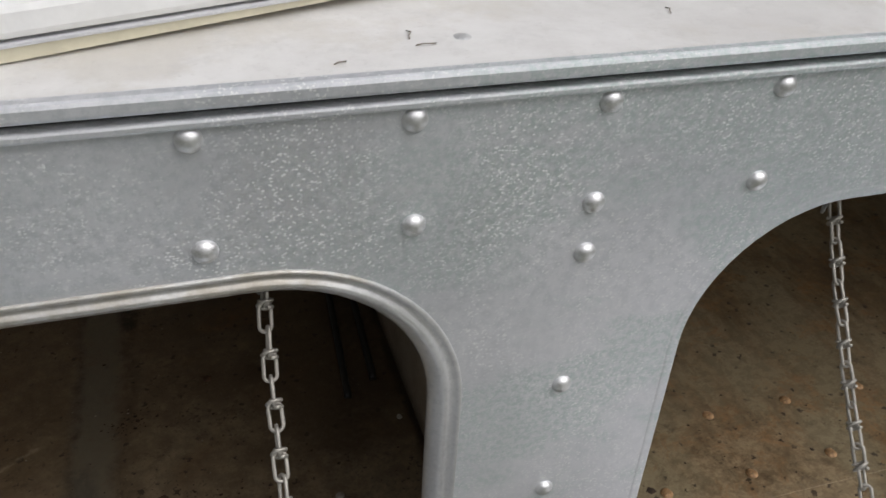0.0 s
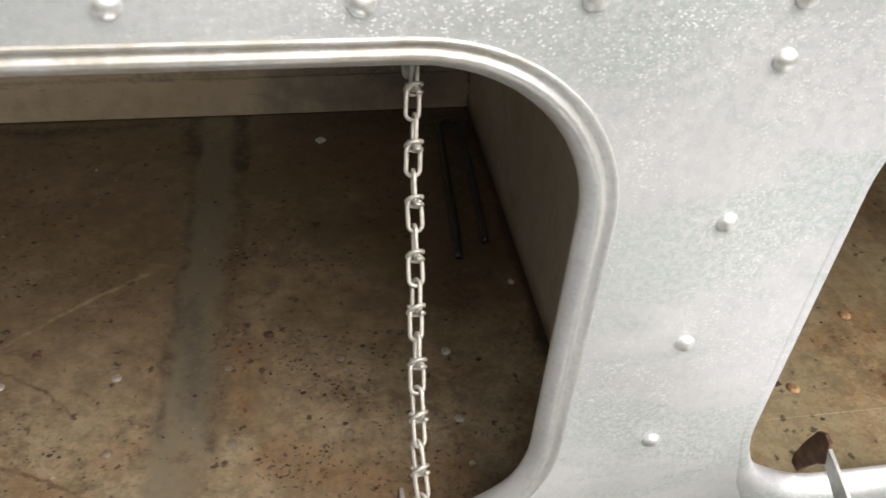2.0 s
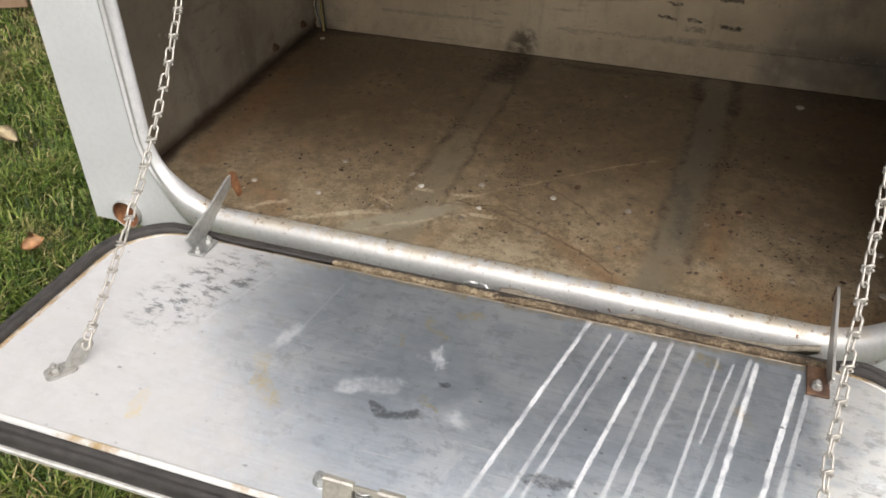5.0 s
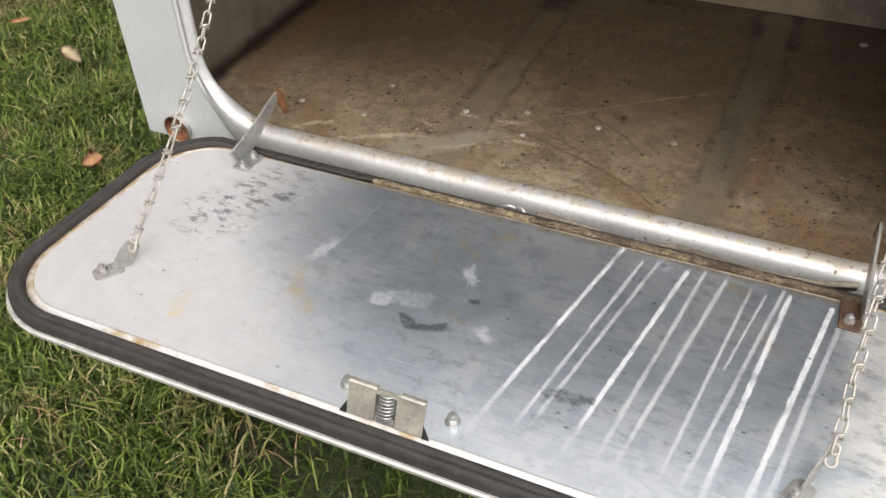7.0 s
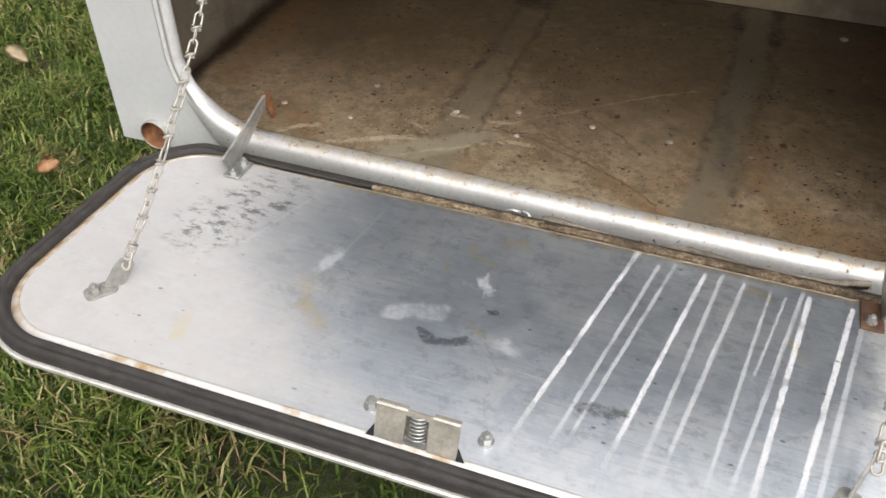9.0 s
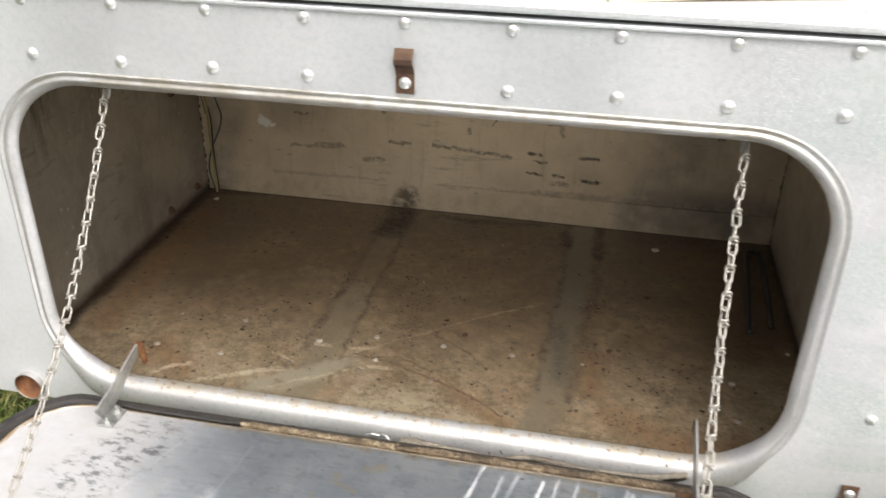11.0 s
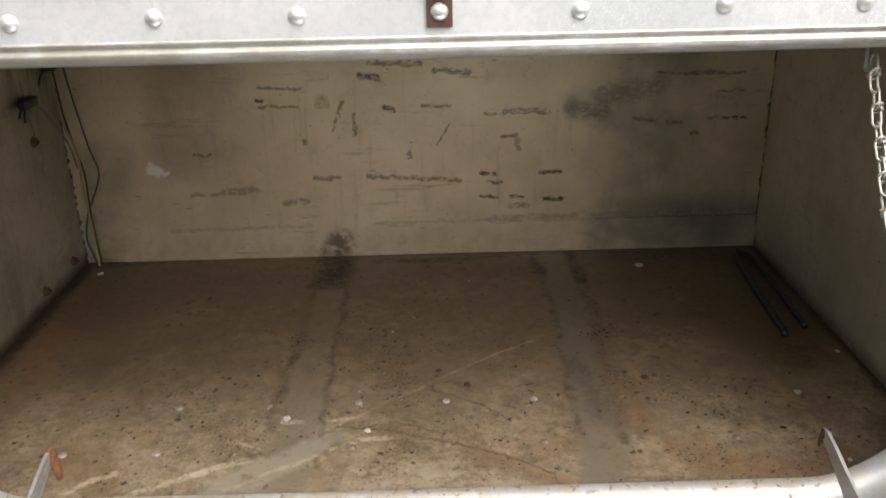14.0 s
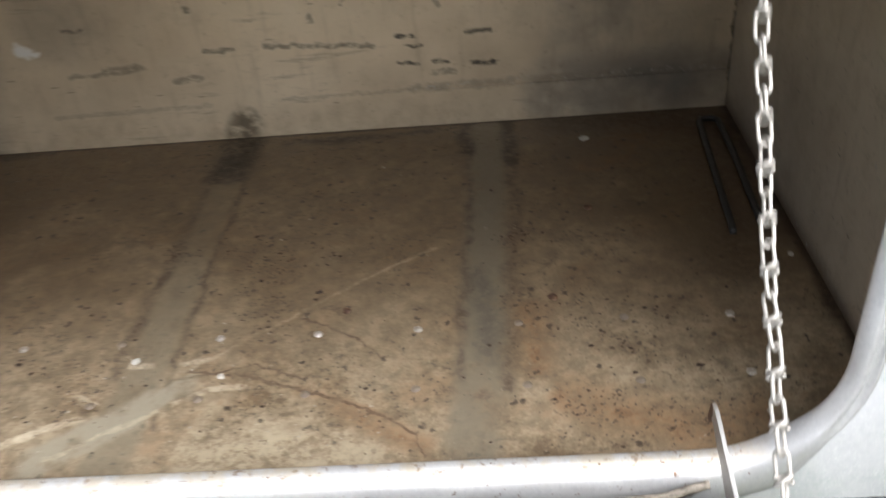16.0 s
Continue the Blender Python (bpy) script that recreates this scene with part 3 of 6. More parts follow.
def door_pan_material():
    """Bright rolled aluminium inside the door: chalky end, dark clouds, painted reflections, drips, blots, scuffs and
    rust along the seal.
    """
    s = Shader("scuffed_aluminium")
    p, p2 = s.wobble(0.0016, 120), s.wobble(0.009, 80)
    big, mid, fine = s.noise(7, 5, 0.6), s.noise(34, 7, 0.72), s.noise(190, 5, 0.72)
    brush = s.noise(150, 5, 0.65, s.stretch((0.08, 1.6, 1), (0, 0, 0.05)))
    grit = s.math("ADD", s.math("MULTIPLY", mid, 0.5), s.math("MULTIPLY", fine, 0.5))

    def lay(c, mask, colour, strength, low=0.38, high=0.56):
        return s.mix(s.math("MULTIPLY", mask, s.band(grit, low, high, 0.15 * strength, strength)), c, colour)

    def dab(points, wide, soft=0.9):
        return s.many([s.line((*a, 0), (*b, 0), wide, soft, p2) for a, b in zip(points, points[1:])])

    c = s.mix(s.band(big, 0.3, 0.7), (0.62, 0.685, 0.755), (0.80, 0.83, 0.86))
    c = s.mix(s.math("MULTIPLY", s.band(s.noise(16, 8, 0.74, warp=0.8), 0.46, 0.57), 0.60), c, (0.53, 0.60, 0.68))
    c = s.mix(s.math("MULTIPLY", s.band(s.noise(50, 6, 0.72, s.stretch((0.85, 1.2, 1), (0, 0, 0.3))), 0.52, 0.62), 0.48), c, (0.36, 0.405, 0.46))
    c = s.mix(s.math("MULTIPLY", s.band(s.noise(38, 6, 0.72, s.stretch((0.8, 1.3, 1), (0, 0, -0.5))), 0.53, 0.64), 0.38), c, (0.78, 0.80, 0.82))
    c = s.mix(s.math("MULTIPLY", s.band(brush, 0.45, 0.68), 0.34), c, (0.42, 0.455, 0.50))
    hair = s.band(s.noise(70, 3, 0.6, s.stretch((0.22, 5.0, 1), (0, 0, -0.22))), 0.60, 0.68)
    c = s.mix(s.math("MULTIPLY", hair, s.band(mid, 0.4, 0.6, 0.2, 0.65)), c, (0.84, 0.86, 0.88))
    # painted reflections: dark middle, pale at the chalky far end and the outer edge
    dark_reflection = s.many([dab([(-0.16, -0.10), (0.04, -0.12)], 0.11, 1.0), dab([(-0.06, -0.20), (0.10, -0.16)], 0.09, 1.0), dab([(0.10, -0.20), (0.30, -0.14)], 0.09, 1.0)])
    c = s.mix(s.math("MULTIPLY", dark_reflection, s.band(big, 0.34, 0.62, 0.50, 0.14)), c, (0.33, 0.38, 0.44))
    ragged = s.math("ADD", s.axis(0), s.math("MULTIPLY", s.math("SUBTRACT", mid, 0.5), 0.20))
    ragged = s.math("ADD", ragged, s.band(s.axis(1), -0.16, -0.37, 0.0, -0.13))
    chalk = s.math("MULTIPLY", s.band(ragged, -0.13, -0.335), s.band(mid, 0.30, 0.66, 0.90, 0.72))
    warm = s.math("MULTIPLY", s.band(s.math("ADD", s.axis(0), s.math("MULTIPLY", mid, 0.08)), 0.335, 0.385), s.band(mid, 0.35, 0.6, 0.35, 0.8))
    low_edge = s.math("MULTIPLY", s.band(s.math("ADD", s.axis(1), s.math("MULTIPLY", mid, 0.08)), -0.255, -0.325), s.band(fine, 0.35, 0.6, 0.25, 0.55))
    c = s.mix(low_edge, c, (0.79, 0.80, 0.81))
    c = s.mix(warm, c, (0.68, 0.655, 0.61))
    c = s.mix(chalk, c, (0.58, 0.562, 0.545))
    # dried drips running from the hinge
    torn = s.math("MULTIPLY", s.band(s.noise(330, 4, 0.7), 0.36, 0.52, 0.35, 1.0), s.band(s.noise(46, 4, 0.7), 0.34, 0.52, 0.45, 1.0))

    def drip(x0, y0, x1, y1, w):
        return s.line((x0, y0, 0), (x1, y1, 0), 1.0 * w, 0.4, p)

    strong = s.many([drip(0.105, -0.068, 0.047, -0.352, 0.0027), drip(0.171, -0.083, 0.125, -0.338, 0.0026), drip(0.267, -0.083, 0.231, -0.352, 0.0030), drip(0.305, -0.085, 0.262, -0.345, 0.0030)])
    weak = s.many([drip(0.127, -0.085, 0.081, -0.330, 0.0023), drip(0.142, -0.080, 0.093, -0.325, 0.0022), drip(0.187, -0.078, 0.149, -0.348, 0.0025), drip(0.208, -0.082, 0.165, -0.342, 0.0025),
                   drip(0.232, -0.086, 0.200, -0.335, 0.0020), drip(0.261, -0.078, 0.216, -0.340, 0.0024), drip(0.314, -0.100, 0.276, -0.340, 0.0028), drip(0.385, -0.086, 0.372, -0.30, 0.0040), drip(0.246, -0.09, 0.226, -0.20, 0.0016)])
    drips = s.math("MULTIPLY", s.math("MAXIMUM", s.math("MULTIPLY", strong, 0.95), s.math("MULTIPLY", weak, 0.64)), torn)
    drips = s.math("MULTIPLY", drips, s.band(s.axis(1), -0.37, -0.27, 0.35, 1.0))
    fan = dab([(0.112, -0.072), (0.150, -0.084)], 0.012)
    scratch = s.many([drip(-0.237, -0.100, -0.268, -0.195, 0.0016), drip(-0.158, -0.098, -0.170, -0.190, 0.0016), drip(-0.155, -0.200, -0.135, -0.215, 0.0010), drip(0.16, -0.185, 0.20, -0.150, 0.0008)])
    blot = s.many([dab([(-0.088, -0.236), (-0.052, -0.222)], 0.013, 0.55), dab([(-0.172, -0.176), (-0.180, -0.205)], 0.010, 0.6), dab([(0.018, -0.243), (0.026, -0.247)], 0.011), dab([(-0.03, -0.166), (-0.014, -0.182)], 0.004, 0.6),
                   dab([(-0.042, -0.176), (-0.012, -0.178)], 0.0022, 0.7), dab([(-0.026, -0.155), (-0.020, -0.186)], 0.0022, 0.7)])
    white = s.many([drips, s.math("MULTIPLY", s.math("MAXIMUM", blot, s.math("MULTIPLY", fan, 0.5)), s.band(grit, 0.42, 0.58, 0.10, 0.55)), s.math("MULTIPLY", scratch, 0.24)])
    c = s.mix(white, c, (0.83, 0.84, 0.855))
    # rust-yellow stains
    stain = s.many([dab([(-0.050, -0.122), (-0.046, -0.134), (-0.028, -0.141)], 0.007), dab([(-0.022, -0.106), (-0.006, -0.100)], 0.009), dab([(-0.066, -0.152), (-0.064, -0.168)], 0.004, 0.8), dab([(-0.182, -0.225), (-0.170, -0.255), (-0.146, -0.276)], 0.011),
                    dab([(-0.264, -0.305), (-0.258, -0.330)], 0.008), dab([(-0.020, -0.228), (-0.002, -0.239)], 0.004, 0.7), dab([(0.215, -0.092), (0.228, -0.096)], 0.010), dab([(0.255, -0.150), (0.262, -0.165)], 0.008)])
    c = lay(c, stain, (0.66, 0.52, 0.24), 0.62, 0.45, 0.60)
    c = lay(c, dab([(-0.22, -0.068), (0.33, -0.069)], 0.010, 1.0), (0.50, 0.41, 0.25), 0.7)
    # black rubs and scuffs
    black = s.many([dab([(-0.056, -0.252), (-0.040, -0.258), (-0.018, -0.250)], 0.0078, 0.7), dab([(0.094, -0.287), (0.131, -0.283)], 0.0065, 0.9), dab([(-0.005, -0.205), (-0.002, -0.206)], 0.004, 0.8)])
    c = lay(c, black, (0.09, 0.095, 0.105), 0.72, 0.36, 0.54)
    scuff = s.noise(66, 6, 0.75, s.stretch((0.65, 1.25, 1), (0, 0, 0.45)))
    place = s.many([dab([(-0.283, -0.118), (-0.315, -0.185)], 0.055, 1.0), s.math("MULTIPLY", dab([(0.35, -0.12), (0.37, -0.30)], 0.06, 1.0), 0.45)])
    c = s.mix(s.math("MULTIPLY", s.math("MULTIPLY", s.band(scuff, 0.49, 0.62), place), 0.85), c, (0.11, 0.112, 0.12))
    pip = s.math("MULTIPLY", s.band(s.math("ADD", s.cells(48, s.stretch((1, 1.6, 1), (0, 0, 0.4)), "Distance"), s.math("MULTIPLY", fine, 0.2)), 0.24, 0.15), s.band(s.noise(9, 3), 0.50, 0.62))
    c = s.mix(s.math("MULTIPLY", pip, 0.7), c, (0.14, 0.145, 0.155))
    powder = s.many([white, chalk, s.math("MULTIPLY", warm, 0.8), s.math("MULTIPLY", low_edge, 0.7)])
    r = s.band(s.math("ADD", s.math("MULTIPLY", mid, 0.6), s.math("MULTIPLY", brush, 0.4)), 0.3, 0.7, 0.27, 0.42)
    r = s.math("MAXIMUM", r, s.math("MULTIPLY", powder, 0.6))
    return s.done(c, r, s.math("SUBTRACT", 0.85, s.math("MULTIPLY", powder, 0.45)), s.bump(s.math("ADD", s.math("MULTIPLY", fine, 0.5), s.math("MULTIPLY", big, 10.0)), 0.13, 0.0012))


def grass_material():
    s = Shader("grass_blades")
    rnd = s.node("ShaderNodeNewGeometry").outputs["Random Per Island"]
    c = s.ramp(rnd, (0.0, (0.014, 0.034, 0.004)), (0.35, (0.046, 0.082, 0.010)), (0.66, (0.092, 0.140, 0.020)), (0.86, (0.175, 0.215, 0.045)), (0.94, (0.27, 0.255, 0.10)), (1.0, (0.40, 0.34, 0.18)))
    dry = s.band(s.noise(4.6, 6, 0.72), 0.50, 0.64, 0, 0.85)
    c = s.mix(s.math("MULTIPLY", dry, s.band(rnd, 0.25, 0.8, 0.25, 1.0)), c, (0.27, 0.205, 0.095))
    return s.done(c, 0.5, 0.0, None, Specular_IOR_Level=0.25)


def soil_material():
    s = Shader("lawn_soil")
    a, b, f = s.noise(1.7, 5, 0.6), s.noise(30, 5, 0.65), s.noise(240, 4, 0.6)
    c = s.ramp(b, (0.3, (0.025, 0.03, 0.01)), (0.55, (0.05, 0.065, 0.02)), (0.8, (0.10, 0.085, 0.045)))
    c = s.mix(s.band(a, 0.4, 0.7, 0, 0.4), c, (0.06, 0.09, 0.025))
    return s.done(c, 0.9, 0.0, s.bump(s.math("ADD", b, s.math("MULTIPLY", f, 0.4)), 0.8, 0.02))


def fence_material():
    s = Shader("weathered_fence_wood")
    rnd = s.node("ShaderNodeObjectInfo").outputs["Random"]
    grain = s.noise(9, 5, 0.65, s.stretch((14, 14, 0.7)), 1.2)
    c = s.ramp(grain, (0.3, (0.13, 0.10, 0.075)), (0.5, (0.27, 0.22, 0.17)), (0.75, (0.40, 0.34, 0.27)))
    c = s.mix(s.math("MULTIPLY", rnd, 0.35), c, (0.24, 0.17, 0.115))
    c = s.mix(s.band(s.math("ADD", s.axis(2), s.math("MULTIPLY", grain, 0.08)), 0.20, 0.08, 0, 0.8), c, (0.22, 0.135, 0.075))
    return s.done(c, 0.8, 0.0, s.bump(grain, 0.5, 0.003))


GALV = galvanised("weathered_galvanised_sheet")


def rim_material():
    s = Shader("worn_bright_rim")
    a, b, f = s.noise(40, 5, 0.7), s.noise(170, 4, 0.7), s.noise(9, 4)
    c = s.mix(s.band(f, 0.3, 0.7), (0.52, 0.52, 0.52), (0.64, 0.64, 0.63))
    c = s.mix(s.math("MULTIPLY", s.band(b, 0.48, 0.62), 0.26), c, (0.44, 0.45, 0.47))
    c = s.mix(s.math("MULTIPLY", s.band(s.noise(420, 3, 0.7), 0.50, 0.66), 0.15), c, (0.80, 0.80, 0.80))
    # dust and rust lying on the sill
    sill = s.math("MULTIPLY", s.band(s.axis(2), 0.500, 0.488), s.band(s.axis(1), -0.006, 0.006))
    c = s.mix(s.math("MULTIPLY", sill, s.band(a, 0.40, 0.58, 0.10, 0.80)), c, (0.52, 0.45, 0.34))
    c = s.mix(s.math("MULTIPLY", sill, s.band(s.noise(120, 4, 0.7), 0.56, 0.66, 0.0, 0.7)), c, (0.22, 0.13, 0.07))
    grime_shade = s.math("MULTIPLY", s.band(s.axis(2), 0.872, 0.880), s.band(s.noise(22, 5, 0.7), 0.38, 0.62, 0.1, 0.75))
    c = s.mix(grime_shade, c, (0.36, 0.32, 0.25))
    speck = s.math("MULTIPLY", s.band(s.noise(210, 3), 0.66, 0.72), s.band(s.axis(2), 0.505, 0.485))
    c = s.mix(speck, c, (0.16, 0.09, 0.05))
    return s.done(c, s.band(b, 0.3, 0.7, 0.34, 0.56), 0.65, s.bump(s.math("ADD", b, a), 0.22, 0.0012))


def foam_material(name, low, middle, high):
    """Crumbling sealing foam: dark pits, brown mass, pale broken edges."""
    s = Shader(name)
    a, b = s.noise(120, 5, 0.75), s.noise(420, 4, 0.7)
    h = s.math("ADD", s.math("MULTIPLY", a, 0.65), s.math("MULTIPLY", b, 0.35))
    c = s.ramp(h, (0.36, low), (0.5, middle), (0.66, high))
    c = s.mix(s.band(s.noise(14, 3), 0.5, 0.62, 0, 0.7), c, low)
    return s.done(c, 0.9, 0.0, s.bump(h, 1.0, 0.004))


RIM = rim_material()
def deck_material():
    s = Shader("pale_oxidised_sheet")
    a, b, f = s.noise(7, 6, 0.7, warp=0.6), s.noise(45, 6, 0.72), s.noise(260, 4, 0.7)
    c = s.mix(s.band(a, 0.35, 0.65), (0.70, 0.685, 0.665), (0.82, 0.81, 0.795))
    c = s.mix(s.math("MULTIPLY", s.band(s.noise(9, 6, 0.7), 0.50, 0.64), 0.45), c, (0.62, 0.585, 0.52))
    c = s.mix(s.math("MULTIPLY", s.band(b, 0.50, 0.66), 0.3), c, (0.60, 0.59, 0.575))
    c = s.mix(s.math("MULTIPLY", s.band(f, 0.60, 0.70), 0.3), c, (0.50, 0.48, 0.45))
    return s.done(c, s.band(b, 0.3, 0.7, 0.4, 0.6), 0.1, s.bump(s.math("ADD", f, s.math("MULTIPLY", b, 2.0)), 0.3, 0.0008))


TOP = deck_material()
RIVET = plain("dull_rivet_aluminium", (0.74, 0.74, 0.74), 0.36, 0.75, 0.12, 250, 0.0003)


def worn_rivet_material():
    """Flat rivet heads, some rubbed bright and some under dirt."""
    s = Shader("dirty_rivet")
    rnd = s.node("ShaderNodeObjectInfo").outputs["Random"]
    a = s.noise(260, 4, 0.65)
    bare = s.band(s.math("ADD", s.math("MULTIPLY", rnd, 0.7), s.math("MULTIPLY", a, 0.6)), 0.55, 0.95)
    return s.done(s.mix(bare, (0.16, 0.125, 0.09), (0.46, 0.43, 0.38)), s.band(bare, 0, 1, 0.7, 0.35), s.band(bare, 0, 1, 0.0, 0.6), s.bump(a, 0.4, 0.0004))


FLAT_RIVET = worn_rivet_material()
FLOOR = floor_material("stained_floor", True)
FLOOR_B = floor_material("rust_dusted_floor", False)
# wall light put into tone: back and right walls lit, left and ceiling shaded
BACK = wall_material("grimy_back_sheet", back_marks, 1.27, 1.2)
SIDE = wall_material("shaded_grimy_side_sheet", side_marks, 0.74, 0.35)
SIDE_LIT = wall_material("clean_lit_side_sheet", clean_side_marks, 1.22, 0.3, 0.5)
PAN = door_pan_material()
SEAL = plain("aged_black_rubber", (0.030, 0.027, 0.025), 0.7, 0.0, 0.55, 90, 0.0012)
FOAM = foam_material("perished_foam_seal", (0.045, 0.031, 0.02), (0.19, 0.142, 0.086), (0.54, 0.45, 0.32))
FOAM_DARK = foam_material("hardened_brown_seal", (0.04, 0.028, 0.018), (0.13, 0.094, 0.058), (0.32, 0.25, 0.165))
LIP = foam_material("curled_rubber_lip", (0.13, 0.108, 0.084), (0.26, 0.225, 0.18), (0.38, 0.335, 0.27))
LATCH = plain("dull_nickel_plate", (0.52, 0.49, 0.43), 0.42, 0.65, 0.25, 60, 0.0003)
def edge_material():
    s = Shader("bright_folded_edge")
    a = s.noise(80, 4, 0.6)
    c = s.mix(s.band(a, 0.3, 0.7), (0.60, 0.585, 0.55), (0.80, 0.78, 0.74))
    # hinge side darkened in the colour for the shaded gap there
    grime_shade = s.band(s.math("ADD", s.axis(1), s.math("MULTIPLY", a, 0.01)), -0.062, -0.052)
    c = s.mix(grime_shade, c, (0.035, 0.028, 0.022))
    return s.done(c, s.band(grime_shade, 0, 1, 0.4, 0.85), s.band(grime_shade, 0, 1, 0.6, 0.0), s.bump(a, 0.3, 0.0003))


EDGE = edge_material()
ZINC = plain("zinc_plated_steel", (0.42, 0.425, 0.41), 0.40, 0.75, 0.22, 140, 0.0003)
DULL = plain("dulled_zinc_steel", (0.30, 0.295, 0.275), 0.6, 0.5, 0.3, 140, 0.0003)
CHAIN = plain("zinc_chain_wire", (0.43, 0.405, 0.365), 0.52, 0.65, 0.18, 220, 0.0002)
RUST = rusty("rusted_steel", 0.75)
RUSTY_RIVET = plain("rust_stained_rivet", (0.36, 0.215, 0.105), 0.5, 0.2, 0.55, 220, 0.0005)
RUST_RED = rusty("red_rust", 0.95, True)
RUST_PART = rusty("part_rusted_zinc", 0.42)
WHITE = plain("white_painted_edge", (0.80, 0.80, 0.79), 0.35, 0.0, 0.04, 40, 0.0002)
CREAM = plain("cream_plastic_strip", (0.62, 0.58, 0.44), 0.5, 0.0, 0.1, 30, 0.0003)
YELLOW = plain("yellow_wire_sleeve", (0.33, 0.25, 0.08), 0.5, 0.0, 0.25, 90, 0.0003)
GREYWIRE = plain("grey_wire_sleeve", (0.17, 0.17, 0.155), 0.5, 0.0, 0.25, 90, 0.0003)
TEAL = plain("teal_wire_sleeve", (0.035, 0.06, 0.06), 0.5, 0.0, 0.25, 90, 0.0003)
TREAD = plain("worn_black_paint", (0.022, 0.020, 0.019), 0.5, 0.0, 0.4, 40, 0.0004)
BLACK = plain("black_plastic", (0.02, 0.02, 0.02), 0.45, 0.0, 0.3, 90, 0.0004)
def glue_material():
    s = Shader("rust_stained_glue")
    a, b = s.noise(9, 4, 0.6), s.noise(60, 4, 0.6)
    c = s.mix(s.band(s.math("ADD", s.math("MULTIPLY", a, 0.7), s.math("MULTIPLY", b, 0.3)), 0.52, 0.66), (0.70, 0.69, 0.67), (0.42, 0.28, 0.12))
    c = s.mix(s.band(s.math("ADD", s.axis(1), s.math("MULTIPLY", b, 0.012)), -0.074, -0.062), c, (0.25, 0.185, 0.11))
    c = s.mix(s.math("MULTIPLY", s.band(s.axis(0), -0.35, -0.43), s.band(b, 0.35, 0.6, 0.35, 0.9)), c, (0.36, 0.25, 0.12))
    return s.done(c, 0.45, 0.35, s.bump(b, 0.5, 0.0006))


GLUE = glue_material()
GRASS, SOIL, FENCE = grass_material(), soil_material(), fence_material()
TWIG = plain("grey_brown_twig", (0.20, 0.165, 0.13), 0.8, 0.0, 0.3, 90, 0.0003)
STRAW = plain("dry_straw", (0.30, 0.205, 0.105), 0.7, 0.0, 0.35, 40, 0.0003)
LEAF = plain("dry_leaf", (0.62, 0.36, 0.19), 0.6, 0.0, 0.3, 70, 0.0006)
LEAF_PALE = plain("pale_dry_leaf", (0.62, 0.52, 0.34), 0.6, 0.0, 0.2, 70, 0.0006)


# ---- mesh helpers ----
def part(name, bm, material, parent=None, label="", smooth=False, kind=""):
    mesh = bpy.data.meshes.new(name)
    bm.normal_update()
    bm.to_mesh(mesh)
    bm.free()
    mesh.materials.append(material)
    if smooth:
        mesh.polygons.foreach_set("use_smooth", [True] * len(mesh.polygons))
    ob = new(name, mesh)
    ob.parent = parent
    return tagged(ob, label, kind=kind)


def again(name, mesh, parent, m):
    """One more piece on the same mesh."""
    ob = new(name, mesh)
    ob.parent = parent
    ob.matrix_basis = m
    return ob


def thing(name, label, category, group="", kind="", at=None):
    ob = new(name)
    ob.empty_display_size = 0.05
    if at is not None:
        ob.matrix_basis = at
    return tagged(ob, label, category, group, kind)


def box(bm, x0, y0, z0, x1, y1, z1, bevel=0.0, segments=2):
    made = bmesh.ops.create_cube(bm, size=1.0, matrix=Matrix.Translation(((x0 + x1) / 2, (y0 + y1) / 2, (z0 + z1) / 2)) @ Matrix.Diagonal((x1 - x0, y1 - y0, z1 - z0, 1)))
    if bevel:
        edges = list({e for v in made["verts"] for e in v.link_edges})
        bmesh.ops.bevel(bm, geom=edges, offset=bevel, segments=segments, profile=0.5, affect="EDGES")
    return bm


def boxed(*args, **kw):
    return box(bmesh.new(), *args, **kw)


def tube(bm, points, radius, sides=8, closed=False):
    """A round bar along points; radius: one for all, or one for each point."""
    pts = [Vector(p) for p in points]
    n = len(pts)
    radii = radius if isinstance(radius, (list, tuple)) else [radius] * n
    rings, up = [], None
    for i, p in enumerate(pts):
        a, b = (pts[i - 1], pts[(i + 1) % n]) if closed else (pts[max(i - 1, 0)], pts[min(i + 1, n - 1)])
        d = (b - a).normalized()
        if up is None:
            up = d.orthogonal().normalized()
        up = (up - d * up.dot(d)).normalized()
        side = d.cross(up)
        rings.append([bm.verts.new(p + radii[i] * (math.cos(k * math.tau / sides) * up + math.sin(k * math.tau / sides) * side)) for k in range(sides)])
    for i in range(n if closed else n - 1):
        r, q = rings[i], rings[(i + 1) % n]
        turn = 0
        if closed and i == n - 1:
            turn = min(range(sides), key=lambda s: (q[s].co - r[0].co).length)
        for k in range(sides):
            bm.faces.new((r[k], r[(k + 1) % sides], q[(k + 1 + turn) % sides], q[(k + turn) % sides]))
    if not closed:
        bm.faces.new(rings[0][::-1])
        bm.faces.new(rings[-1])
    return bm


